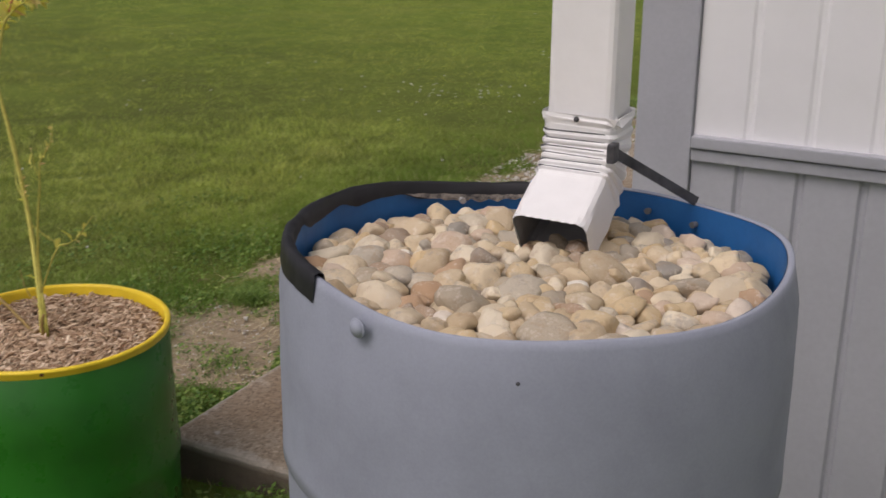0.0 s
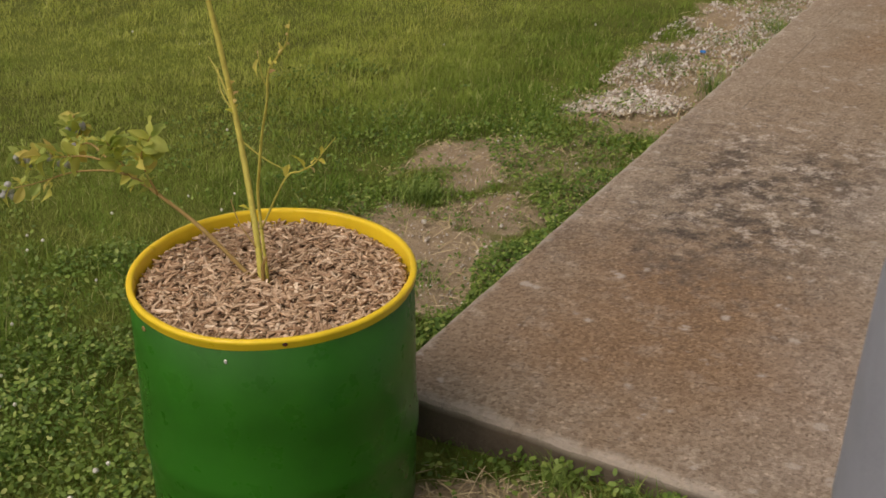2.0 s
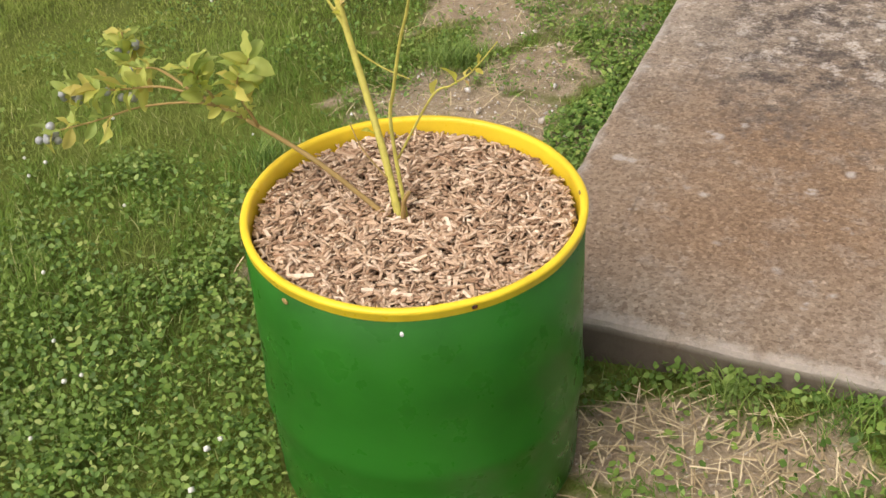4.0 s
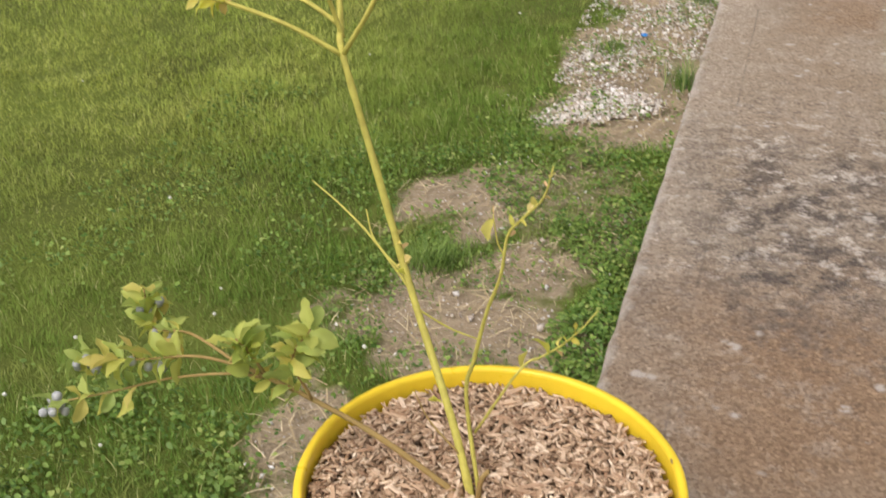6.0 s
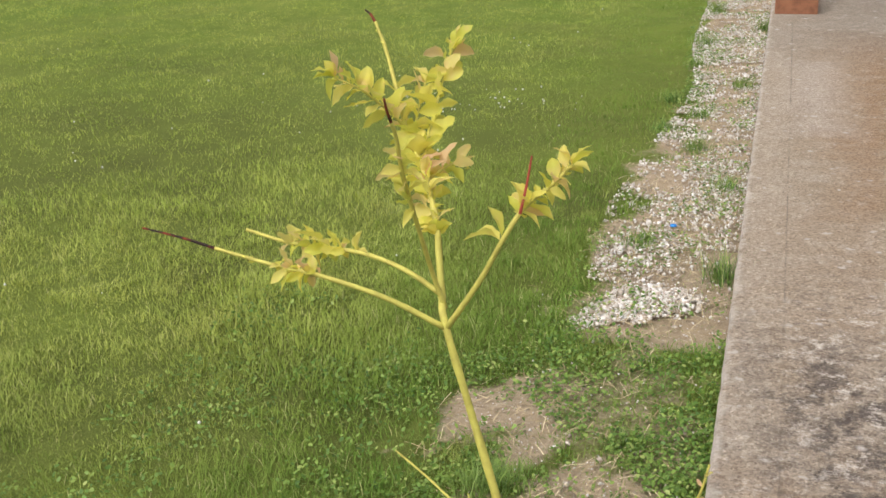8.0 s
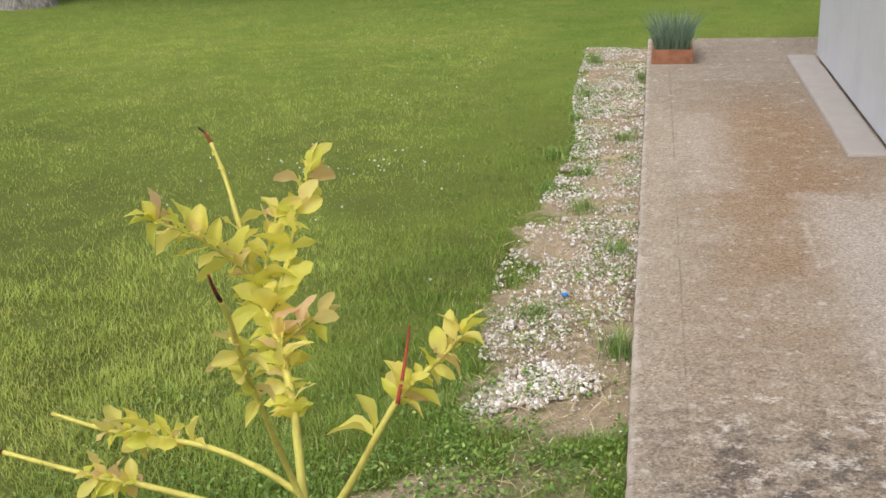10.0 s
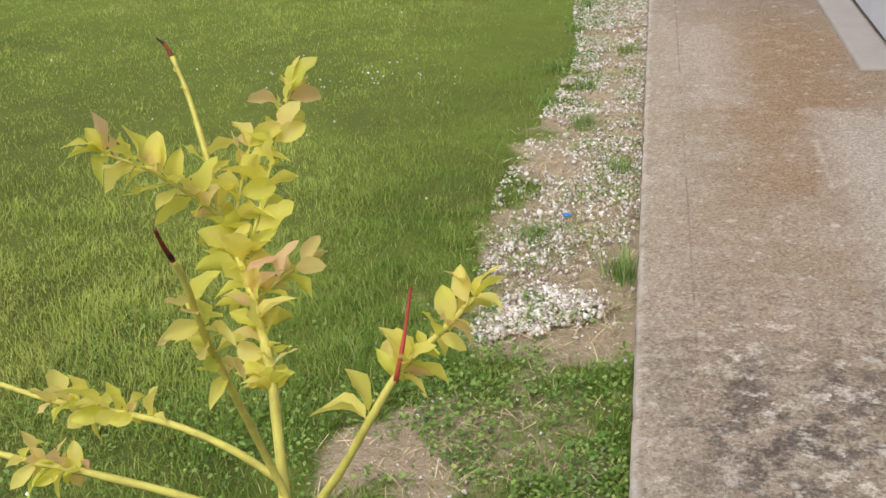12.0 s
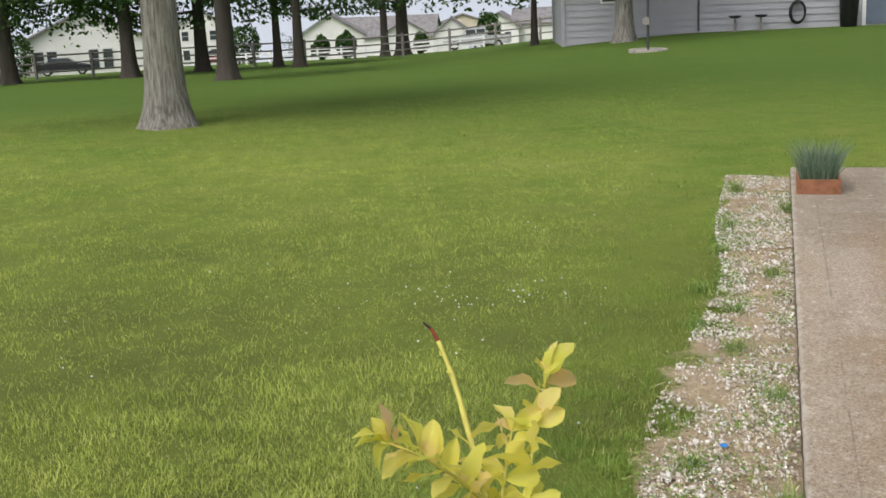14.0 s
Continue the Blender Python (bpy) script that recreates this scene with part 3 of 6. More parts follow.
# ---- house ----
def house():
    wall_x, front_y, top = 1.345, 0.02, 3.0
    # side wall: lower grey metal, upper white metal, with pressed ribs
    def ribbed(along, a, b, fixed, out, z0, z1, pitch, first, depth=0.008):
        """Ribbed metal sheet, along 'x' or 'y', with real thickness."""
        bm = bmesh.new()
        prof, s = [(a, 0.0)], first
        while s < b - 0.03:
            prof += [(s - 0.011, 0.0), (s - 0.005, -depth), (s + 0.005, -depth), (s + 0.011, 0.0)]
            s += pitch
        prof.append((b, 0.0))
        rows = []
        for z in (z0, z1):
            row = []
            for p, d in prof:
                o = fixed + out * d
                row.append(bm.verts.new((p, o, z) if along == "x" else (o, p, z)))
            rows.append(row)
        for i in range(len(prof) - 1):
            bm.faces.new((rows[0][i], rows[0][i + 1], rows[1][i + 1], rows[1][i]))
        bmesh.ops.recalc_face_normals(bm, faces=bm.faces)
        ex = bmesh.ops.solidify(bm, geom=bm.faces[:], thickness=0.003)
        return bm
    h = thing("wall_front", (0, 0, 0), "house wall of white metal siding over a grey wainscot", "wall", "", "structure")
    part("backing", boxed((wall_x + 0.05, front_y + 0.04, 0.0), (5.0, front_y + 0.16, top)), "siding_grey", h)
    part("wainscot_panel", ribbed("x", 1.452, 5.0, front_y, -1, 0.0, 0.990, 0.1185, 1.549), "siding_grey", h, "grey ribbed metal wainscot")
    part("siding_panel", ribbed("x", 1.452, 5.0, front_y, -1, 1.036, top, 0.1185, 1.56, 0.003), "siding_white", h, "white metal siding")
    rail = bmesh.new()
    box(rail, (1.452, front_y - 0.016, 0.986), (5.0, front_y + 0.02, 1.010), 0.003)
    box(rail, (1.452, front_y - 0.024, 1.013), (5.0, front_y + 0.02, 1.038), 0.004)
    part("drip_rail", rail, "trim_grey", h, "grey two-step drip rail")
    s = thing("wall_side", (0, 0, 0), "long house side wall of grey ribbed metal", "wall", "", "structure")
    part("backing", boxed((wall_x + 0.04, front_y + 0.16, 0.0), (wall_x + 0.16, 8.38, top)), "siding_grey", s)
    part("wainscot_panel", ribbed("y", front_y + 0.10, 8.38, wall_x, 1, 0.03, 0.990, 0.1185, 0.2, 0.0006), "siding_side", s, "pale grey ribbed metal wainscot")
    part("siding_panel", ribbed("y", front_y + 0.10, 8.38, wall_x, 1, 1.036, top, 0.1185, 0.2, 0.003), "siding_white", s, "white metal siding")
    part("drip_rail", boxed((wall_x - 0.02, front_y + 0.10, 0.986), (wall_x + 0.02, 8.38, 1.036), 0.003), "trim_grey", s)
    c = thing("corner_trim", (0, 0, 0), "grey metal corner post of the house", "trim", "", "structure")
    bm = bmesh.new()
    box(bm, (wall_x - 0.012, front_y - 0.014, 0.0), (1.450, front_y + 0.012, top), 0.003)
    box(bm, (wall_x - 0.014, front_y + 0.014, 0.0), (wall_x + 0.012, front_y + 0.098, top), 0.003)
    part("corner_post", bm, "trim_grey", c)
    f = thing("wall_back", (0, 0, 0), "plain back walls that close the house", "wall", "", "structure")
    part("back_panel", boxed((wall_x + 0.17, 8.26, 0.0), (5.0, 8.38, top)), "siding_grey", f)
    part("end_panel", boxed((4.88, front_y + 0.17, 0.0), (5.0, 8.25, top)), "siding_grey", f)
    r = thing("ceiling", (0, 0, 0), "house roof with overhanging grey shingles", "roof", "", "structure")
    part("roof_deck", boxed((wall_x - 0.35, front_y - 0.35, top + 0.005), (5.3, 8.7, top + 0.15)), "roof", r)


house()


# ---- grey rain barrel with river stones ----
RIM = 1.093


def barrel():
    b = thing("rain_barrel", (BARREL[0], BARREL[1], GROUND), "blue plastic drum painted grey, filled with river stones", "barrel")
    top = RIM - GROUND

    def wob(a, r, z):
        """The cut rim is uneven and the drum slightly out of round."""
        k = max(0.0, (z - (top - 0.25)) / 0.25)
        dz = k * (0.010 * math.cos(2 * a - 0.9) + 0.004 * math.sin(5 * a))
        return 0.98 * r * (1 + 0.03 * math.cos(2 * a + 0.2)), z + dz
    s = 0.84 - GROUND
    body = part("upper_shell", lathe([(0.3290, s - 0.034), (0.3345, s - 0.030), (0.3340, s - 0.01), (0.3335, s), (0.333, s + 0.10), (0.330, top - 0.05), (0.322, top - 0.012),
                              (0.320, top - 0.002), (0.3165, top), (0.312, top - 0.003)], 128, wob), "grey", b, "grey painted upper shell", True)
    part("lower_shell", lathe([(0.27, 0.0), (0.30, 0.01), (0.320, 0.04), (0.327, 0.30), (0.331, 0.33), (0.331, 0.37), (0.328, 0.40), (0.3285, s - 0.02), (0.3295, s - 0.012)], 96, wob),
         "grey", b, "grey painted lower shell", True)
    part("lining", lathe([(0.311, top - 0.0035), (0.310, top - 0.02), (0.315, top - 0.12), (0.315, top - 0.30)], 128, wob), "blue", b, "bare blue plastic inside wall", True)
    # black tape over the lawn-side arc of the rim
    bm = bmesh.new()
    prof = [(0.3275, top - 0.029), (0.3255, top - 0.012), (0.3235, top + 0.003), (0.3165, top + 0.0055), (0.310, top + 0.002), (0.3085, top - 0.010)]
    n, a0, a1 = 90, radians(92), radians(240)
    rows = []
    for i in range(n + 1):
        a = a0 + (a1 - a0) * i / n
        row = []
        for j, (r, z) in enumerate(prof):
            r2, z2 = wob(a, r, z)
            z2 += 0.003 * noise.noise((a * 6, j, 0)) + (0.008 * noise.noise((a * 4, 3, 1)) if j == 0 else 0) + (0.010 * noise.noise((a * 3, 9, 1)) if j == 5 else 0)
            r2 += 0.0015 * noise.noise((a * 9, j, 5)) + 0.0012 * noise.noise((a * 24, j * 0.5, 2))
            if j == 0:
                z2 += 0.016 * (1 - i / n) ** 1.2
            if j == 5:
                z2 += 0.010 * noise.noise((a * 8, 2, 7)) - 0.006
            row.append(bm.verts.new((r2 * math.cos(a), r2 * math.sin(a), z2)))
        rows.append(row)
    for p, q in zip(rows, rows[1:]):
        for j in range(len(prof) - 1):
            bm.faces.new((p[j], q[j], q[j + 1], p[j + 1]))
    bmesh.ops.recalc_face_normals(bm, faces=bm.faces)
    part("rim_tape", bm, "tape", b, "black tape folded over the cut rim", True)
    # bolts through the wall
    for i, (a, dz) in enumerate(((257, -0.022), (342, -0.024), (95, -0.035), (40, -0.03))):
        bm = bmesh.new()
        r = 0.3265
        m = Matrix.Rotation(radians(a), 4, "Z") @ Matrix.Translation((0.98 * r, 0, top + dz)) @ Matrix.Rotation(radians(90), 4, "Y")
        bmesh.ops.create_uvsphere(bm, u_segments=16, v_segments=8, radius=0.0095, matrix=m @ Matrix.Diagonal((1, 1, 0.55, 1)))
        bmesh.ops.create_cone(bm, cap_ends=True, segments=16, radius1=0.012, radius2=0.011, depth=0.002, matrix=m)
        part("bolt", bm, "grey", b, "grey painted round bolt head", True)
    # torn flap of worn tape along the inside
    bm = bmesh.new()
    rows = []
    for i in range(31):
        a = radians(112 + 40 * i / 30)
        w = 0.010 * math.sin(math.pi * i / 30) ** 0.6 * (1 + 0.4 * noise.noise((i * 0.5, 1, 2)))
        row = []
        for j in range(4):
            r2, z2 = wob(a, 0.3055 - 0.004 * j / 3, top - 0.012 - w * j / 3 + 0.002 * noise.noise((i * 0.7, j, 4)))
            row.append(bm.verts.new((r2 * math.cos(a), r2 * math.sin(a), z2)))
        rows.append(row)
    for p, q in zip(rows, rows[1:]):
        for j in range(3):
            bm.faces.new((p[j], q[j], q[j + 1], p[j + 1]))
    part("tape_flap", bm, "tape_worn", b, "scuffed grey-brown torn tape", True)
    for a, r, dz in ((291, 0.3225, -0.05),):
        bm = bmesh.new()
        bmesh.ops.create_icosphere(bm, subdivisions=1, radius=0.0028, matrix=Matrix.Rotation(radians(a), 4, "Z") @ Matrix.Translation((r, 0, top + dz)) @ Matrix.Diagonal((0.4, 1, 1, 1)))
        part("speck", bm, "mark", b, "dark speck on the paint", True)
    for a, dz in ((62, -0.03), (78, -0.028), (135, -0.03)):
        bm = bmesh.new()
        m = Matrix.Rotation(radians(a), 4, "Z") @ Matrix.Translation((0.296, 0, top + dz)) @ Matrix.Rotation(radians(90), 4, "Y")
        bmesh.ops.create_cone(bm, cap_ends=True, segments=8, radius1=0.005, radius2=0.004, depth=0.014, matrix=m)
        part("nut", bm, "inside", b, "pale bolt end inside the rim")
    return b


barrel()


def stone_meshes(count):
    out = []
    for i in range(count):
        bm = bmesh.new()
        bmesh.ops.create_icosphere(bm, subdivisions=3, radius=1.0)
        sx, sy, sz = random.uniform(0.95, 1.35), random.uniform(0.8, 1.0), random.uniform(0.58, 0.8)
        off = Vector((i * 7.3, 1, 2))
        for v in bm.verts:
            p = v.co.copy()
            d = 1 + 0.34 * noise.noise(p * 0.9 + off) + 0.16 * noise.noise(p * 2.1 + off) + 0.02 * noise.noise(p * 6 + off)
            q = p * d
            for k in range(7):   # flattened facets, as broken and worn river rock has
                nrm = Vector((math.sin(i * 3 + k * 2.1), math.cos(i * 5 + k * 1.3), math.sin(i + k * 4.0))).normalized()
                h = q.dot(nrm) - (0.70 + 0.06 * (k % 4))
                if h > 0:
                    q -= nrm * h * 0.78
            v.co = Vector((q.x * sx, q.y * sy, q.z * sz))
        me = bpy.data.meshes.new("river_stone")
        bm.to_mesh(me)
        bm.free()
        me.materials.append(M["stone"])
        for p in me.polygons:
            p.use_smooth = True
        out.append(me)
    return out


def stones():
    kinds = stone_meshes(28)
    rnd = random.Random(5)
    placed = []
    labels = ("smooth tan river stone in the barrel", "pale cream river stone in the barrel", "rounded buff river stone in the barrel")
    bed = bmesh.new()
    bmesh.ops.create_circle(bed, cap_ends=True, segments=48, radius=0.300, matrix=Matrix.Translation((BARREL[0], BARREL[1], RIM - 0.10)))
    for layer, z, tries, gap in ((0, RIM - 0.070, 900, 1.45), (1, RIM - 0.040, 6000, 1.10), (2, RIM - 0.030, 60, 2.0)):
        here = []
        for _ in range(tries):
            size = rnd.choice((0.014, 0.017, 0.019, 0.021, 0.023, 0.026, 0.032)) * (0.8 if layer == 2 else 1)
            r, a = 0.298 * math.sqrt(rnd.random()), rnd.uniform(0, 2 * math.pi)
            if r > 0.302 - size:
                continue
            x, y = 1.02 * r * math.cos(a), 0.98 * r * math.sin(a)
            if any(math.hypot(x - u, y - v) < (size + s) * gap / 2 * 1.12 for u, v, s in here):
                continue
            here.append((x, y, size))
            lift = 0.012 * noise.noise((x * 7, y * 7, 3)) - 0.004 * (r / 0.3) ** 2 - 0.010 * max(0.0, (y - x * 0.5) / 0.3)
            m = (Matrix.Translation((BARREL[0] + x, BARREL[1] + y, z + lift)) @
                 Euler((rnd.uniform(-0.5, 0.5), rnd.uniform(-0.5, 0.5), rnd.uniform(0, 6.28))).to_matrix().to_4x4() @ Matrix.Diagonal((size, size, size, 1)))
            if layer == 0:
                me = rnd.choice(kinds).copy()
                me.transform(m)
                bed.from_mesh(me)
                bpy.data.meshes.remove(me)
                continue
            ob = new("river_stone", rnd.choice(kinds))
            ob.matrix_world = m
            tagged(ob, rnd.choice(labels), "stone", "stones in the barrel")
    fill = part("stone_bed", bed, "bed_stone", None, "", True)
    tagged(fill, "lower bed of tan stones under the top layer", "gravel", "", "stuff")


stones()


# ---- downspout ----
def downspout():
    d = thing("downspout", (1.510, -0.745, 1.222), "white metal downspout with a ribbed elbow above the barrel", "downspout")

    def section(c, ax, ay, w, h, r=0.012, ripple=0.0):
        pts = []
        for sx, sy, a0 in ((1, 1, 0), (-1, 1, 90), (-1, -1, 180), (1, -1, 270)):
            for k in range(4):
                a = radians(a0 + 30 * k)
                pts.append(c + ax * (sx * (w / 2 - r) + r * math.cos(a)) + ay * (sy * (h / 2 - r) + r * math.sin(a)))
        return pts

    def skin(secs, thick, name, material, label, smooth=False):
        bm = bmesh.new()
        rings = [[bm.verts.new(p) for p in s] for s in secs]
        n = len(rings[0])
        for p, q in zip(rings, rings[1:]):
            for i in range(n):
                bm.faces.new((p[i], p[(i + 1) % n], q[(i + 1) % n], q[i]))
        bmesh.ops.recalc_face_normals(bm, faces=bm.faces)
        return part(name, bm, material, d, label, smooth)
    X = Vector((1, 0, 0))
    # straight pipe, with shallow pressed flutes on the front
    secs = [section(Vector((0, 0, z)), X, Vector((0, 1, 0)), 0.096, 0.076) for z in (-0.01, 0.4, 0.9, 1.6)]
    skin(secs, 0.001, "pipe", "white", "straight white pipe")
    # elbow: crimped collar, pleats, then the outlet
    secs, marks = [], []
    n = 44
    for i in range(n + 1):
        t = i / n
        ang = radians(60) * min(1.0, max(0.0, (t - 0.14) / 0.52))
        if i == 0:
            c = Vector((0, 0, 0.012))
            prev = ang
        else:
            c = c + Vector((-0.004 / n, -math.sin((ang + prev) / 2), -math.cos((ang + prev) / 2))) * (0.212 / n)
            prev = ang
        ay = Vector((0, math.cos(ang), -math.sin(ang)))
        pleat = 0.0
        if 0.10 < t < 0.56:
            pleat = 0.0042 * (abs(math.sin((t - 0.10) / 0.46 * math.pi * 6)) - 0.6) * (1 + 0.5 * noise.noise((t * 30, 2, 1)))
        crimp = 0.006 if t < 0.06 else 0.0
        secs.append(section(c.copy(), X, ay, 0.103 + pleat * 2 + crimp, 0.084 + pleat * 2 + crimp, 0.012))
    # dented collar
    for k, s in enumerate(secs[:4]):
        for j, p in enumerate(s):
            p += Vector((noise.noise((j * 0.9, k, 1)), noise.noise((j * 0.9, k, 4)), noise.noise((j * 0.9, k, 8)))) * 0.008
    for k, s in enumerate(secs[4:], 4):
        for j, p in enumerate(s):
            p += Vector((noise.noise((j * 0.7, k * 0.22, 1)), noise.noise((j * 0.7, k * 0.22, 4)), noise.noise((j * 0.7, k * 0.22, 8)))) * 0.0022
    skin(secs, 0.001, "elbow", "white", "white ribbed elbow, crimped at the top")
    inner = []
    for s in secs[-16:]:
        c = sum(s, Vector()) / len(s)
        inner.append([c + (p - c) * 0.965 for p in s])
    skin(inner, 0.001, "elbow_lining", "inside", "grey inside of the outlet")
    # jagged cut edge
    end = secs[-1]
    c = sum(end, Vector()) / len(end)
    axis = (secs[-1][0] - secs[-3][0]).normalized()
    bm = bmesh.new()
    loop = []
    for i in range(len(end)):
        a, b2 = end[i], end[(i + 1) % len(end)]
        st = max(1, int((b2 - a).length / 0.006))
        loop += [a.lerp(b2, k / st) for k in range(st)]
    ring0 = [bm.verts.new(p) for p in loop]
    ring1 = [bm.verts.new(c + (p - c) * 0.985 + axis * (0.0018 if k % 2 else 0.0)) for k, p in enumerate(loop)]
    for i in range(len(loop)):
        bm.faces.new((ring0[i], ring0[(i + 1) % len(loop)], ring1[(i + 1) % len(loop)], ring1[i]))
    part("cut_edge", bm, "white", d, "saw-cut outlet edge")
    # dark creases in the pleats and the lengthwise seam on the front
    for q in (0.12, 0.20, 0.275, 0.35, 0.43, 0.50):
        k = int(q * n)
        s = secs[k]
        cc = sum(s, Vector()) / len(s)
        pts = [cc + (p - cc) * 1.006 for p in (s[7:13])]
        part("crease", tube(smooth_line(pts, 3), [0.0006 + 0.0014 * abs(noise.noise((q * 40, m2 * 0.6, 3))) for m2 in range(3 * len(pts) - 2)], 5), "mark", d, "dark crease line")
    seam = [(s[9] + s[10]) * 0.25 + (s[8] + s[11]) * 0.25 for s in secs[3:]]
    seam = [sum(secs[k + 3], Vector()) / 16 + (p - sum(secs[k + 3], Vector()) / 16) * 1.012 for k, p in enumerate(seam)]
    part("seam", tube(seam, 0.0006, 5), "mark", d, "thin lengthwise seam")
    bm = bmesh.new()
    bmesh.ops.create_uvsphere(bm, u_segments=12, v_segments=6, radius=0.004, matrix=Matrix.Translation((0.0, -0.047, 0.006)))
    part("screw", bm, "strap", d, "dark screw")
    # strap from the elbow down to the barrel's rim
    a, b2 = Vector((1.568, -0.796, 1.190)), Vector((1.640, -0.640, 1.094))
    way = (b2 - a).normalized()
    wide = Vector((0, 0, 1)).cross(way).normalized().cross(way).normalized()
    thick = way.cross(wide)
    bm = bmesh.new()
    vs = []
    for e in (a, b2):
        for s, q in ((-1, -1), (1, -1), (1, 1), (-1, 1)):
            vs.append(bm.verts.new(e + wide * 0.0065 * s + thick * 0.0018 * q))
    for f in ((0, 1, 2, 3), (7, 6, 5, 4), (0, 4, 5, 1), (1, 5, 6, 2), (2, 6, 7, 3), (3, 7, 4, 0)):
        bm.faces.new([vs[i] for i in f])
    bmesh.ops.recalc_face_normals(bm, faces=bm.faces)
    st = part("strap", bm, "strap", None)
    base = Matrix.Translation(-Vector(d.location))
    st.data.transform(base)
    st.parent = d
    tagged(st, "flat dark metal strap")
    bm = bmesh.new()
    box(bm, (1.561, -0.812, 1.178), (1.572, -0.790, 1.204), 0.003)
    bmesh.ops.transform(bm, matrix=base, verts=bm.verts)
    part("bracket", bm, "strap", d, "dark bolted bracket")


downspout()


# ---- green planter drum with mulch ----
TOP = 0.466


def planter():
    p = thing("planter_barrel", (PLANT[0], PLANT[1], GROUND), "cut drum painted green with a yellow rim, on the grass", "planter")
    t = TOP - GROUND
    part("drum", lathe([(0.255, 0.0), (0.272, 0.008), (0.281, 0.03), (0.284, 0.16), (0.286, 0.20), (0.290, 0.215), (0.290, 0.24), (0.286, 0.255), (0.285, 0.36),
                        (0.2832, t - 0.020), (0.279, t - 0.017)], 128), "green", p, "glossy green drum", True)

    def wob(a, r, z):
        return r + 0.0012 * math.sin(3 * a) + 0.0008 * noise.noise((a * 5, z, 0)), z + 0.0015 * noise.noise((math.cos(a) * 2, math.sin(a) * 2, 0))
    part("rim", lathe([(0.2830, t - 0.021), (0.2846, t - 0.018), (0.2848, t - 0.010), (0.2862, t - 0.008), (0.2866, t - 0.003), (0.2845, t), (0.277, t + 0.0005), (0.2735, t - 0.002),
                       (0.2725, t - 0.008), (0.2715, t - 0.08), (0.2715, t - 0.2)], 128, wob), "yellow", p, "yellow painted rolled rim", True)
    # chips in the paint
    for a, r, z, s, mat in ((312, 0.2885, t - 0.007, 0.005, "dead"), (250, 0.285, t - 0.035, 0.007, "twig"), (24, 0.274, t + 0.001, 0.005, "twig")):
        bm = bmesh.new()
        bmesh.ops.create_icosphere(bm, subdivisions=2, radius=s, matrix=Matrix.Rotation(radians(a), 4, "Z") @ Matrix.Translation((r, 0, z)) @ Matrix.Diagonal((0.35, 1, 0.8, 1)))
        part("speck", bm, mat, p, "brown speck on the paint", True)
    bm = bmesh.new()
    bmesh.ops.create_icosphere(bm, subdivisions=2, radius=0.004, matrix=Matrix.Rotation(radians(290), 4, "Z") @ Matrix.Translation((0.2845, 0, t - 0.045)) @ Matrix.Diagonal((0.35, 0.8, 1.3, 1)))
    part("speck", bm, "white", p, "white drop on the paint", True)


planter()


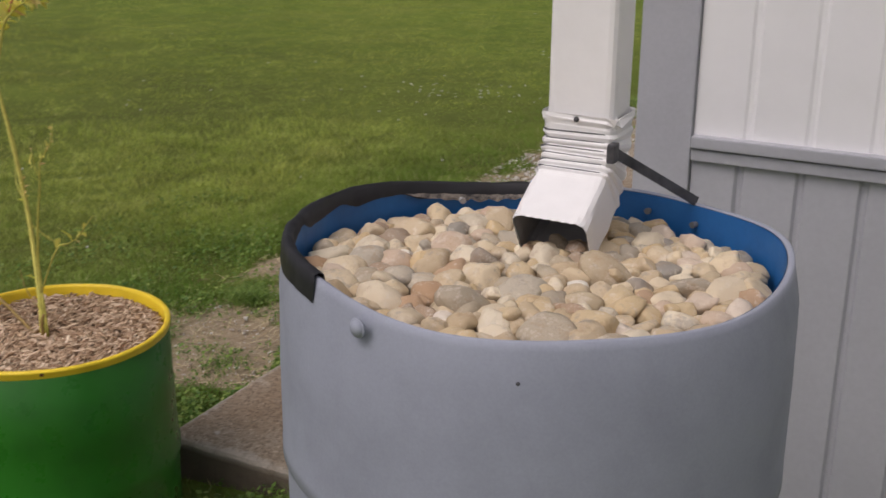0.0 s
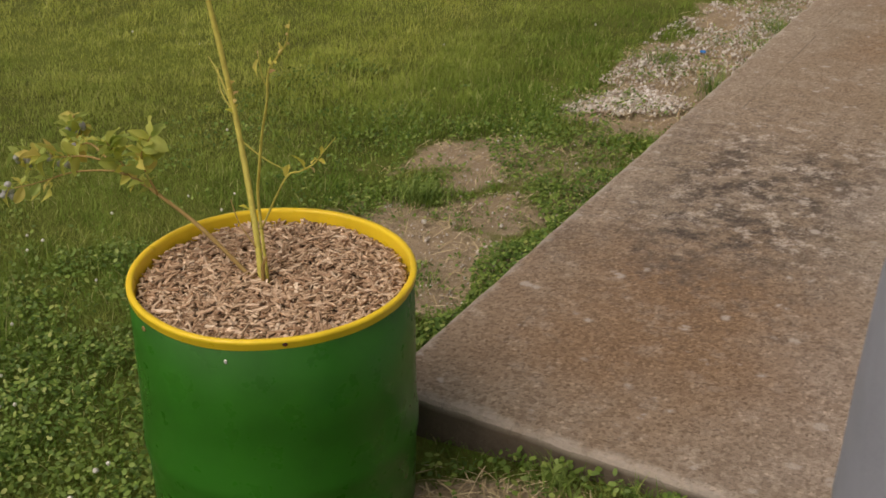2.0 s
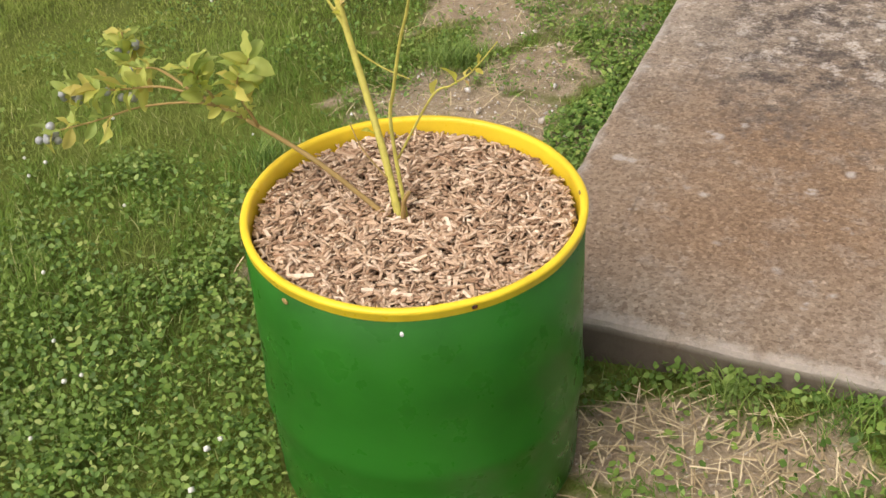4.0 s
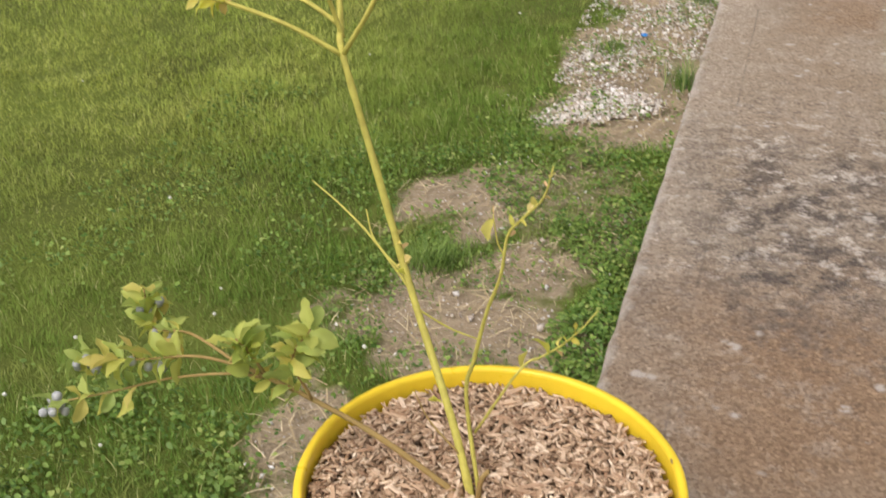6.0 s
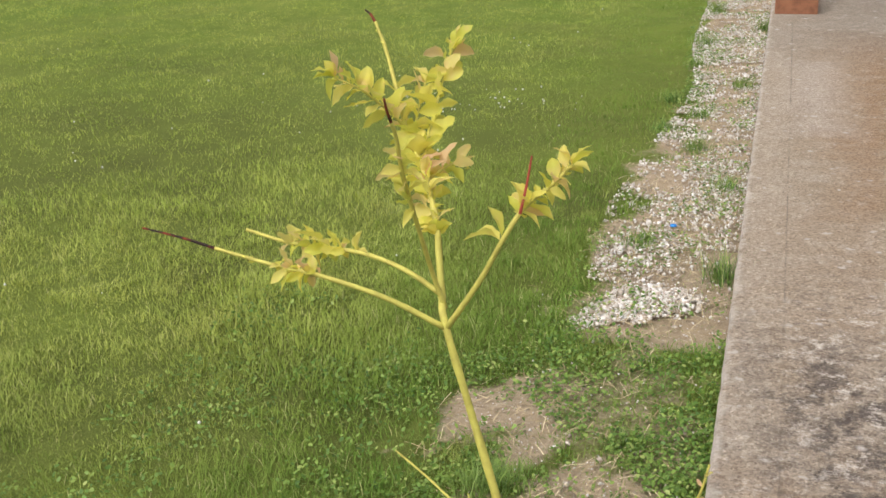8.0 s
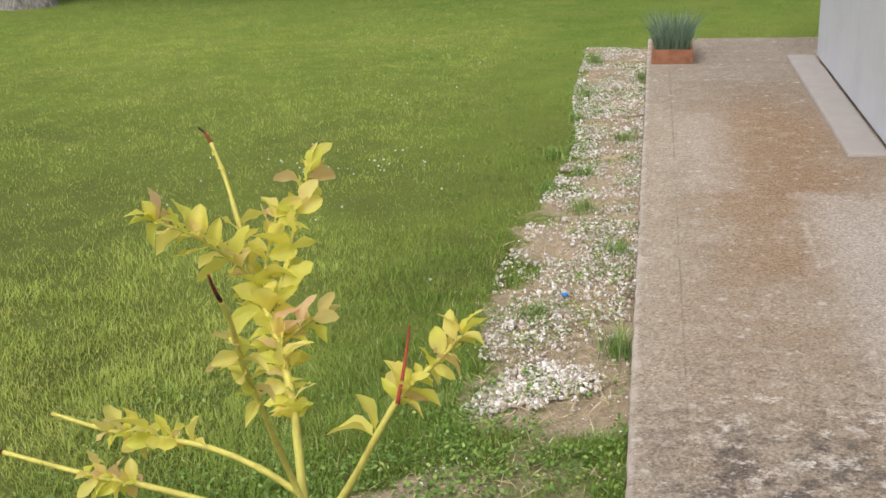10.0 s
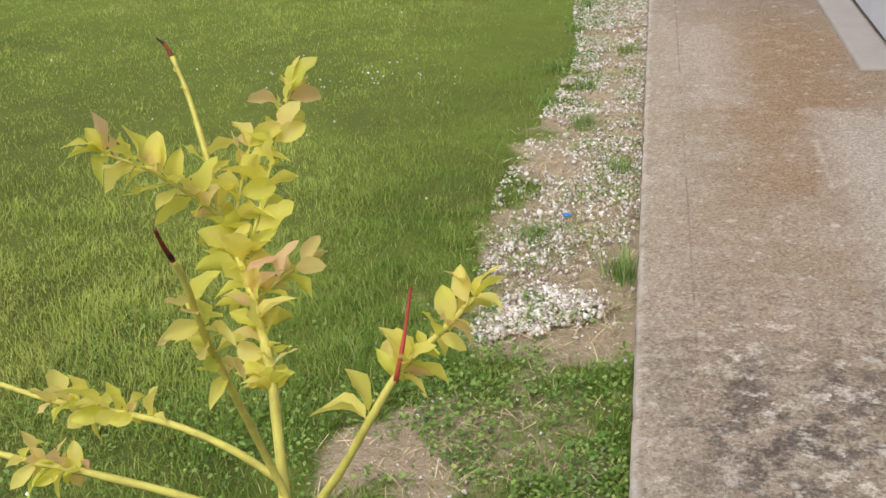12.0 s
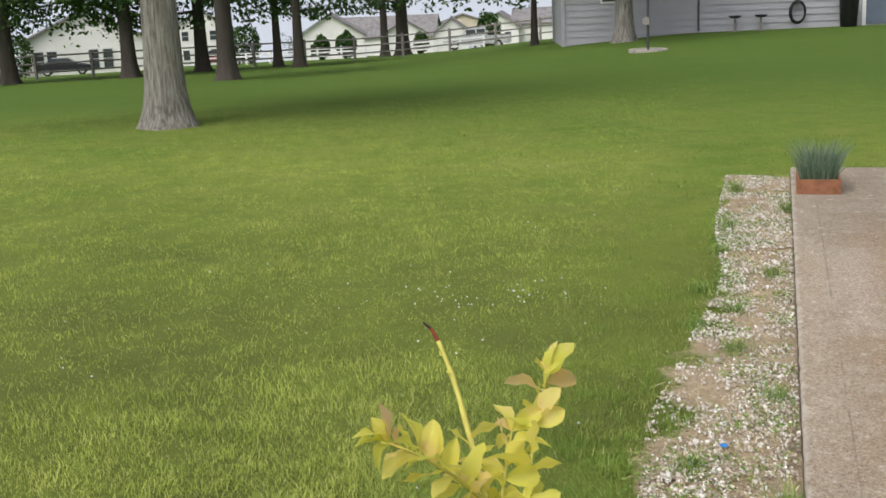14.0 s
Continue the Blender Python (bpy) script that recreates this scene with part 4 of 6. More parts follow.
def mulch():
    bm = bmesh.new()
    rings = []
    for r in (0.0, 0.05, 0.12, 0.2, 0.271):
        rings.append([bm.verts.new((PLANT[0] + r * math.cos(2 * math.pi * i / 48), PLANT[1] + r * math.sin(2 * math.pi * i / 48), TOP - 0.040 + 0.01 * noise.noise((r * 20, i * 0.4, 0)))) for i in range(48)])
    for p, q in zip(rings, rings[1:]):
        for i in range(48):
            bm.faces.new((p[i], q[i], q[(i + 1) % 48], p[(i + 1) % 48]))
    tagged(part("potting_soil", bm, "soil", None, "", True), "dark soil under the wood mulch", "soil", "", "stuff")
    w = thing("wood_mulch", (PLANT[0], PLANT[1], TOP - 0.03), "tan shredded wood mulch filling the planter", "mulch")
    n = 7200
    r, a = 0.266 * np.sqrt(rng.random(n)), rng.uniform(0, 2 * np.pi, n)
    L, Wd, T = np.minimum(rng.gamma(4.0, 0.0033, n) + 0.004, 0.036), rng.uniform(0.0012, 0.0034, n), rng.uniform(0.0008, 0.0022, n)
    r = np.minimum(r, 0.268 - L / 2 * 0.9)
    corner = np.array([(-1, -1, -1), (1, -0.6, -1), (1, 0.8, -1), (-1, 1, -1), (-0.9, -0.9, 1), (0.85, -0.6, 1), (0.9, 0.7, 1), (-1, 0.8, 1)], float)
    faces = [(0, 3, 2, 1), (4, 5, 6, 7), (0, 1, 5, 4), (1, 2, 6, 5), (2, 3, 7, 6), (3, 0, 4, 7)]
    v = corner[None] * np.stack([L / 2, Wd, T], -1)[:, None] * rng.uniform(0.75, 1.25, (n, 8, 3))
    v = np.einsum("nij,nkj->nki", rotations(n, 0.45), v)
    z = rng.uniform(-0.009, 0.005, n) + 0.006 * hashed(r * np.cos(a), r * np.sin(a), 14) - 0.010 * np.exp(-(r / 0.03) ** 2)
    v += np.stack([r * np.cos(a), r * np.sin(a), z], -1)[:, None]
    soup("fine_mulch", v, faces, "mulch", "finely shredded tan wood", "", False, w)
    # larger chips lying on top
    kinds = []
    for k in range(8):
        me = bpy.data.meshes.new("chip")
        c = corner * np.array([0.5, rng.uniform(0.09, 0.18), rng.uniform(0.04, 0.08)]) * rng.uniform(0.75, 1.2, (8, 3))
        me.from_pydata(c.tolist(), [], faces)
        me.materials.append(M["chip"])
        kinds.append(me)
    rnd = random.Random(21)
    for k in range(260):
        size = rnd.uniform(0.016, 0.034)
        rr, aa = (0.262 - size * 0.5) * math.sqrt(rnd.random()), rnd.uniform(0, 6.283)
        ob = new("chip", rnd.choice(kinds))
        ob.parent = w
        ob.matrix_local = (Matrix.Translation((rr * math.cos(aa), rr * math.sin(aa), 0.006 + rnd.uniform(-0.002, 0.003))) @
                           Euler((rnd.uniform(-0.3, 0.3), rnd.uniform(-0.3, 0.3), rnd.uniform(0, 6.28))).to_matrix().to_4x4() @ Matrix.Diagonal((size, size, size, 1)))


mulch()


# ---- blueberry bush ----
def leaf_mesh(name, material, width, fold, curl, wave):
    """A broad oval leaf, widest past the middle, folded along its midrib; one unit long."""
    bm = bmesh.new()
    prof = ((0.0, 0.05), (0.06, 0.12), (0.16, 0.50), (0.32, 0.84), (0.50, 1.0), (0.68, 0.97), (0.84, 0.68), (0.94, 0.32), (1.0, 0.03))
    rows = []
    for k, (s, w) in enumerate(prof):
        z = -curl * s * s + 0.03 * math.sin(3 * s)
        row = []
        for side in (-1, -0.5, 0, 0.5, 1):
            ripple = wave * math.sin(k * 1.9 + side * 1.3) * abs(side) * w
            row.append(bm.verts.new((s, side * w * width / 2, z + fold * abs(side) ** 1.4 * w * width + ripple)))
        rows.append(row)
    for p, q in zip(rows, rows[1:]):
        for j in range(4):
            bm.faces.new((p[j], q[j], q[j + 1], p[j + 1]))
    me = bpy.data.meshes.new(name)
    bm.to_mesh(me)
    bm.free()
    me.materials.append(M[material])
    for f in me.polygons:
        f.use_smooth = True
    return me


def bush():
    b = thing("blueberry_bush", (PLANT[0], PLANT[1], TOP - 0.03), "young blueberry bush with yellow leaves in the planter", "shrub")
    off = Vector(b.location)
    rnd = random.Random(11)

    def stem(name, pts, r0, r1, mat="stem", label="", steps=5, knots=0.0):
        line = [p - off for p in smooth_line(pts, steps)]
        k = len(line) - 1
        rad = [(r0 + (r1 - r0) * i / k) * (1 + 0.12 * rnd.random() + (knots if i % 4 == 2 else 0)) for i in range(k + 1)]
        part(name, tube(line, rad, 8), mat, b, label, True)
        return [p + off for p in line]
    shapes = ((0.50, 0.20, 0.14, 0.05), (0.46, 0.12, 0.34, 0.06), (0.56, 0.30, 0.05, 0.05), (0.52, 0.08, -0.16, 0.07), (0.60, 0.14, 0.22, 0.06), (0.44, 0.34, 0.40, 0.05))
    leaves = {m: [leaf_mesh("leaf", m, *q) for q in shapes] for m in ("leaf_yellow", "leaf_green")}

    def leaf(at, way, size, mat="leaf_yellow", spin=1.3):
        ob = new("leaf", rnd.choice(leaves[mat]))
        ob.parent = b
        q = Vector(way).normalized().to_track_quat("X", "Z").to_matrix().to_4x4()
        ob.matrix_local = Matrix.Translation(Vector(at) - off) @ q @ Matrix.Rotation(rnd.uniform(-spin, spin), 4, "X") @ Matrix.Diagonal((size * 0.84, size * rnd.uniform(0.72, 0.95), size * rnd.uniform(0.8, 1.5), 1))

    def dress(line, count, a, e, lo, hi, mat="leaf_yellow", up=0.35, out=0.85):
        """Leaves in turn round a stretch of a stem, smaller ones between."""
        turn = rnd.uniform(0, 6.28)
        count = int(count * 1.25)
        for i in range(count):
            u = min(0.999, a + (e - a) * (i + rnd.random() * 0.7) / count)
            k = min(len(line) - 2, int(u * (len(line) - 1)))
            p = line[k].lerp(line[k + 1], u * (len(line) - 1) - k)
            d = (line[k + 1] - line[k]).normalized()
            v = d.orthogonal().normalized()
            turn += 2.4 + rnd.uniform(-0.5, 0.5)
            side = v * math.cos(turn) + d.cross(v) * math.sin(turn)
            size = rnd.uniform(lo, hi) * (0.6 if rnd.random() < 0.22 else 1.0)
            leaf(p, side * out + d * 0.42 + Vector((0, 0, up * (rnd.random() - 0.25))), size, mat)

    def shoot(pts, count, lo, hi, mat="leaf_yellow", r=0.0019, fan=4, a=0.12, up=0.35):
        """A leafy side shoot ending in a fan of leaves."""
        line = stem("side_shoot", pts, r, r * 0.6)
        dress(line, count, a, 0.96, lo, hi, mat, up)
        d = (line[-1] - line[-2]).normalized()
        for k in range(fan):
            leaf(line[-1], d + Vector((rnd.uniform(-0.8, 0.8), rnd.uniform(-0.8, 0.8), rnd.uniform(-0.5, 0.7))), rnd.uniform(lo, hi), mat)
        return line
    base = (-0.035, -0.360, TOP - 0.05)
    f1, f2, top = (-0.260, -0.219, 1.044), (-0.273, -0.190, 1.075), (-0.288, -0.150, 1.150)
    main = stem("main_stem", [base, (-0.078, -0.318, 0.53), (-0.157, -0.255, 0.70), (-0.215, -0.228, 0.88), f1, f2, top], 0.0063, 0.0039, label="yellow-green woody stem", steps=6, knots=0.10)
    upper = stem("upper_stem", [top, (-0.310, -0.110, 1.186), (-0.330, -0.080, 1.210), (-0.355, -0.050, 1.240), (-0.384, 0.0, 1.283), (-0.407, 0.030, 1.331), (-0.427, 0.050, 1.364)], 0.0039, 0.0020, knots=0.2)
    stem("dead_tip", [(-0.427, 0.050, 1.364), (-0.436, 0.058, 1.373), (-0.446, 0.064, 1.378)], 0.0022, 0.0010, "dead", "black dead tip")
    for u in (0.72, 0.80, 0.88, 0.96):
        leaf(upper[int(u * (len(upper) - 1))], (rnd.uniform(-1, 1), rnd.uniform(-1, 1), 0.5), 0.010)
    dress(main, 9, 0.975, 1.0, 0.024, 0.040)
    dress(upper, 40, 0.0, 0.50, 0.028, 0.048)
    dress(upper, 7, 0.48, 0.70, 0.020, 0.036)
    shoot([(-0.358, -0.046, 1.244), (-0.377, -0.062, 1.272), (-0.403, -0.085, 1.303), (-0.432, -0.097, 1.320)], 18, 0.030, 0.052)
    shoot([(-0.322, -0.090, 1.200), (-0.329, -0.050, 1.230), (-0.328, 0.0, 1.267), (-0.329, 0.050, 1.301), (-0.326, 0.080, 1.323)], 19, 0.032, 0.054, up=0.6)
    shoot([(-0.315, -0.102, 1.192), (-0.300, -0.060, 1.198), (-0.292, -0.020, 1.196)], 7, 0.030, 0.048, fan=3)
    shoot([(-0.345, -0.062, 1.228), (-0.348, -0.020, 1.262), (-0.350, 0.020, 1.288)], 9, 0.030, 0.046, fan=3)
    # second stem, leaning towards the front, with a dead end
    second = stem("second_stem", [(-0.266, -0.200, 1.062), (-0.278, -0.205, 1.106), (-0.285, -0.240, 1.188), (-0.288, -0.270, 1.252), (-0.285, -0.295, 1.303), (-0.286, -0.306, 1.323)], 0.0034, 0.0021)
    stem("dead_tip", [(-0.286, -0.306, 1.323), (-0.286, -0.317, 1.338), (-0.284, -0.329, 1.354)], 0.0018, 0.0011, "dead", "black and red dead tip")
    dress(second, 16, 0.42, 0.72, 0.022, 0.036)
    leaf((-0.288, -0.272, 1.255), (-0.8, -0.3, 0.05), 0.036)
    # the two branches of the far side
    low = stem("long_branch", [f1, (-0.330, -0.235, 1.085), (-0.407, -0.250, 1.114), (-0.462, -0.250, 1.122), (-0.546, -0.245, 1.137)], 0.0036, 0.0022)
    stem("dead_tip", [(-0.546, -0.245, 1.137), (-0.592, -0.241, 1.146), (-0.650, -0.235, 1.153)], 0.0019, 0.0012, "dead", "black and red dead tip")
    dress(low, 20, 0.50, 0.74, 0.022, 0.040)
    dress(low, 2, 0.84, 0.90, 0.014, 0.020)
    up = stem("long_branch", [f2, (-0.317, -0.185, 1.100), (-0.368, -0.178, 1.115), (-0.422, -0.168, 1.117), (-0.491, -0.150, 1.113), (-0.556, -0.138, 1.122)], 0.0034, 0.0021)
    leaf((-0.387, -0.172, 1.115), (0.1, 0.3, 1.0), 0.034)
    leaf((-0.389, -0.172, 1.115), (0.7, -0.3, 0.15), 0.026)
    leaf((-0.386, -0.172, 1.115), (-0.5, 0.4, 0.3), 0.018)
    dress(up, 24, 0.52, 0.80, 0.024, 0.044, up=0.7)
    right = stem("right_branch", [f1, (-0.214, -0.230, 1.114), (-0.181, -0.238, 1.175), (-0.161, -0.222, 1.206), (-0.132, -0.203, 1.230), (-0.112, -0.192, 1.250)], 0.0036, 0.0018)
    dress(right, 9, 0.54, 0.64, 0.026, 0.042)
    dress(right, 15, 0.62, 0.97, 0.022, 0.036)
    leaf((-0.186, -0.238, 1.170), (-0.9, 0.3, 0.45), 0.048)
    leaf((-0.184, -0.238, 1.176), (-0.5, 0.2, 1.0), 0.044)
    for way in ((0.7, 0.2, 0.6), (0.2, 0.5, 0.9), (-0.5, 0.3, 0.7), (0.9, -0.3, 0.1)):
        leaf(right[-1], way, 0.034)
    stem("dead_tip", [(-0.163, -0.236, 1.203), (-0.158, -0.225, 1.232), (-0.156, -0.203, 1.262)], 0.0018, 0.0010, "dead_red", "red dead tip")
    # thin shoots low on the bush
    stem("side_shoot", [(-0.160, -0.252, 0.705), (-0.245, -0.180, 0.740), (-0.320, -0.118, 0.755), (-0.393, -0.061, 0.762)], 0.0023, 0.0012)
    dress(main, 8, 0.36, 0.41, 0.012, 0.024)
    stem("side_shoot", [(-0.165, -0.246, 0.72), (-0.225, -0.22, 0.76), (-0.245, -0.20, 0.80)], 0.0016, 0.001)
    stem("side_shoot", [(-0.149, -0.260, 0.68), (-0.105, -0.245, 0.645), (-0.060, -0.235, 0.625)], 0.0017, 0.0011)
    leaf((-0.095, -0.310, 0.555), (-0.6, -0.4, 0.5), 0.030)
    stem("side_shoot", [(-0.062, -0.338, 0.49), (-0.110, -0.330, 0.535), (-0.135, -0.320, 0.575)], 0.0016, 0.0009, "twig")
    stem("old_stub", [(-0.028, -0.365, TOP - 0.05), (-0.020, -0.372, 0.475), (-0.008, -0.374, 0.500)], 0.0045, 0.0030, "twig", "short cut stub")
    s2 = stem("second_shoot", [(-0.028, -0.350, TOP - 0.04), (-0.053, -0.332, 0.592), (-0.039, -0.340, 0.664), (-0.021, -0.345, 0.746), (0.0, -0.350, 0.814), (0.008, -0.350, 0.873), (0.028, -0.350, 0.902), (0.053, -0.350, 0.934), (0.064, -0.350, 0.978)], 0.0033, 0.0011)
    s3 = stem("second_shoot", [(-0.035, -0.350, 0.545), (0.028, -0.345, 0.665), (0.053, -0.330, 0.680), (0.079, -0.320, 0.698), (0.103, -0.320, 0.727), (0.124, -0.310, 0.756)], 0.0020, 0.0009)
    s4 = stem("second_shoot", [(-0.018, -0.346, 0.755), (0.003, -0.350, 0.832), (-0.005, -0.352, 0.864), (-0.011, -0.352, 0.902)], 0.0014, 0.0008)
    dress(s2, 7, 0.62, 0.98, 0.012, 0.022)
    dress(s3, 5, 0.45, 0.8, 0.014, 0.026)
    leaf((-0.010, -0.352, 0.898), (-0.35, 0.0, -1), 0.046)
    leaf(s4[-1], (0.3, 0.1, 1), 0.016)
    leaf((0.062, -0.328, 0.685), (-0.45, 0.0, 1), 0.042)
    leaf((0.030, -0.344, 0.666), (0.2, 0.1, 1), 0.036)
    # long low branch over the rim, with green leaves and berries
    arm = stem("low_branch", [(-0.050, -0.365, TOP - 0.035), (-0.170, -0.372, 0.520), (-0.267, -0.382, 0.576), (-0.359, -0.400, 0.627)], 0.0046, 0.0032, "twig", "long brown branch over the rim")
    ends = [[(-0.340, -0.396, 0.612), (-0.387, -0.400, 0.612), (-0.483, -0.410, 0.591), (-0.595, -0.410, 0.542), (-0.700, -0.420, 0.505)],
            [(-0.359, -0.400, 0.627), (-0.440, -0.400, 0.632), (-0.528, -0.410, 0.616), (-0.635, -0.420, 0.603)],
            [(-0.375, -0.398, 0.630), (-0.470, -0.360, 0.640), (-0.565, -0.320, 0.610), (-0.580, -0.300, 0.665)],
            [(-0.330, -0.396, 0.612), (-0.345, -0.412, 0.660), (-0.362, -0.420, 0.690)],
            [(-0.270, -0.384, 0.578), (-0.285, -0.404, 0.660), (-0.256, -0.400, 0.712)]]
    for e, count, a in zip(ends, (14, 30, 30, 18, 26), (0.62, 0.42, 0.40, 0.3, 0.25)):
        ln = stem("twig", e, 0.0024, 0.0012, "twig")
        dress(ln, count, a, 1.0, 0.038, 0.062, "leaf_green", 0.6)
    dress(arm, 12, 0.70, 1.0, 0.034, 0.054, "leaf_green", 0.8)
    for cx, cy, cz, cnt in ((-0.690, -0.420, 0.502, 11), (-0.620, -0.420, 0.590, 6), (-0.520, -0.405, 0.606, 5), (-0.570, -0.312, 0.640, 4), (-0.545, -0.34, 0.610, 3)):
        for k in range(cnt):
            m = Matrix.Translation(Vector((cx + rnd.gauss(0, 0.014), cy + rnd.gauss(0, 0.010), cz + rnd.gauss(0, 0.008))) - off)
            bm = bmesh.new()
            bmesh.ops.create_icosphere(bm, subdivisions=2, radius=rnd.uniform(0.0060, 0.0085), matrix=m)
            part("berry", bm, "berry", b, "unripe blue-grey berry", True)


bush()


# ---- things on the slab and beside it ----
def herb_box():
    b = thing("herb_box", (0.20, 8.42, 0.0), "low stained wooden box of chives on the slab", "planter box")
    w, d, h = 0.33, 0.50, 0.115
    part("side_board", boxed((-w / 2, -d / 2, 0), (w / 2, -d / 2 + 0.02, h), 0.003), "wood_box", b)
    part("side_board", boxed((-w / 2, d / 2 - 0.02, 0), (w / 2, d / 2, h), 0.003), "wood_box", b)
    part("side_board", boxed((-w / 2, -d / 2 + 0.021, 0), (-w / 2 + 0.02, d / 2 - 0.021, h), 0.003), "wood_box", b)
    part("side_board", boxed((w / 2 - 0.02, -d / 2 + 0.021, 0), (w / 2, d / 2 - 0.021, h), 0.003), "wood_box", b)
    part("soil", boxed((-w / 2 + 0.021, -d / 2 + 0.021, 0.005), (w / 2 - 0.021, d / 2 - 0.021, h - 0.02)), "soil", b)
    n = 620
    x, y = rng.uniform(-w / 2 + 0.03, w / 2 - 0.03, n), rng.uniform(-d / 2 + 0.03, d / 2 - 0.03, n)
    L = rng.uniform(0.12, 0.30, n)
    lean = np.stack([x * 1.1 + rng.normal(0, 0.10, n), y * 0.6 + rng.normal(0, 0.10, n)], -1)
    a = rng.uniform(0, np.pi, n)
    ux, uy = np.cos(a) * 0.0035, np.sin(a) * 0.0035
    o = np.zeros(n)
    P = lambda s, k: np.stack([x + lean[:, 0] * s ** 1.8 * L * 2.2 + k * ux, y + lean[:, 1] * s ** 1.8 * L * 2.2 + k * uy, h - 0.03 + L * s], -1)
    v = np.stack([P(0.0, -1), P(0.0, 1), P(0.5, 1), P(0.5, -1), P(1.0, 0.3), P(1.0, -0.3)], 1)
    v += np.array([0.20, 8.42, 0.0])
    soup("chives", v, [(0, 1, 2, 3), (3, 2, 4, 5)], "chive", "dense tuft of blue-green chives in the box", "herb")


herb_box()
bm = bmesh.new()
bmesh.ops.create_icosphere(bm, subdivisions=2, radius=0.016, matrix=Matrix.Translation((-0.29, 3.30, GROUND + 0.02)) @ Matrix.Diagonal((1, 0.8, 0.5, 1)))
tagged(part("plastic_scrap", bm, "blue_scrap"), "small scrap of blue plastic on the gravel", "litter")


# ---- far side: trees, shed, fence, houses ----
def far_z(x, y):
    return float(ground_z(x, y))


def tree(x, y, r, height, crown_r, crown_low, bark, label, leaves=5200, seed=1):
    rnd = random.Random(seed)
    z = far_z(x, y) - 0.05
    t = thing("tree", (x, y, z), label, "tree", "trees on the lawn")
    n, rows = 28, []
    bm = bmesh.new()
    hs = (0.0, 0.12, 0.3, 0.6, 1.1, 2.0, 3.5, height * 0.45, height * 0.7, height * 0.9)
    for h in hs:
        flare = 1 + 0.50 * math.exp(-h / 0.22) + 0.22 * math.exp(-h / 0.9)
        taper = max(0.12, 1 - 0.75 * (h / height) ** 1.1)
        row = []
        for i in range(n):
            a = 2 * math.pi * i / n
            rib = 1 + (0.10 * math.cos(5 * a + seed) + 0.06 * math.cos(9 * a)) * math.exp(-h / 0.35) + 0.03 * noise.noise((math.cos(a) * 2, math.sin(a) * 2, h + seed))
            rr = r * flare * taper * rib
            row.append(bm.verts.new((rr * math.cos(a) + 0.05 * noise.noise((h * 0.3, seed, 0)) * h * 0.3, rr * math.sin(a), h)))
        rows.append(row)
    for p, q in zip(rows, rows[1:]):
        for i in range(n):
            bm.faces.new((p[i], p[(i + 1) % n], q[(i + 1) % n], q[i]))
    bm.faces.new(rows[-1])
    part("trunk", bm, bark, t, "", True)
    tips = []
    for k in range(9):
        a = k * 2.4 + seed
        h0 = height * (0.22 + 0.06 * k)
        reach = crown_r * rnd.uniform(0.6, 0.95) * (1 - 0.05 * k)
        rise = rnd.uniform(-0.3, 1.6) + 0.25 * k
        pts = [(0, 0, h0), (reach * 0.35 * math.cos(a), reach * 0.35 * math.sin(a), h0 + rise * 0.7), (reach * math.cos(a + 0.2), reach * math.sin(a + 0.2), h0 + rise)]
        line = smooth_line(pts, 4)
        part("limb", tube(line, [r * 0.30 * (1 - 0.85 * i / (len(line) - 1)) for i in range(len(line))], 7), bark, t, "", True)
        tips += line[2:]
    m = leaves
    c = np.array([tuple(p) for p in tips])
    pick = c[rng.integers(0, len(c), m)]
    clump = rng.normal(0, 1, (m // 26 + 1, 3)) * np.array([0.75, 0.75, 0.55])
    v0 = pick[(np.arange(m) // 26) * 26] + clump[np.arange(m) // 26] + rng.normal(0, 0.27, (m, 3))
    v0[:, 2] = np.maximum(v0[:, 2], crown_low + rng.random(m) * 0.5)
    s = rng.uniform(0.07, 0.15, m)
    quad = np.array([(-1, 0, 0), (0, -0.6, 0.1), (1, 0, 0), (0, 0.6, 0.1)], float)
    v = np.einsum("nij,nkj->nki", rotations(m, 1.4), quad[None] * s[:, None, None]) + v0[:, None]
    soup("crown", v, [(0, 1, 2, 3)], "tree_leaf", "", "", False, t)
    return t


GREY_OAK = "mature tree with grey furrowed trunk on the lawn"
DARK_OAK = "tall shade tree with dark trunk and green crown"
tree(-8.63, 13.77, 0.27, 11, 4.5, 3.2, "bark", GREY_OAK, 9000, 1)
tree(-30.1, 38.7, 0.30, 11, 5.5, 1.0, "bark_dark", DARK_OAK, 14000, 2)
tree(-25.15, 39.7, 0.29, 11, 5.5, 0.9, "bark_dark", DARK_OAK, 16000, 3)
tree(-24.3, 44.2, 0.28, 12, 5.0, 1.9, "bark_dark", DARK_OAK, 6000, 4)
tree(-16.76, 31.7, 0.28, 12, 4.6, 2.5, "bark_dark", DARK_OAK, 6000, 5)
tree(-21.6, 46.2, 0.18, 10, 4.2, 1.9, "bark_dark", DARK_OAK, 5000, 6)
tree(-19.8, 44.4, 0.21, 11, 4.2, 2.0, "bark_dark", DARK_OAK, 5000, 7)
tree(-20.6, 57.9, 0.21, 11, 4.5, 2.3, "bark_dark", DARK_OAK, 5000, 8)
tree(-20.5, 60.7, 0.36, 13, 5.0, 2.4, "bark_dark", DARK_OAK, 6000, 9)
tree(-8.9, 41.3, 0.12, 9, 4.2, 1.4, "bark_dark", "slender tree beside the white shed", 6000, 10)
# crown made wide and dense to throw shade on the shed wall
tree(-4.78, 35.2, 0.27, 12, 6.5, 3.4, "bark", "grey-barked tree in front of the white shed", 16000, 11)


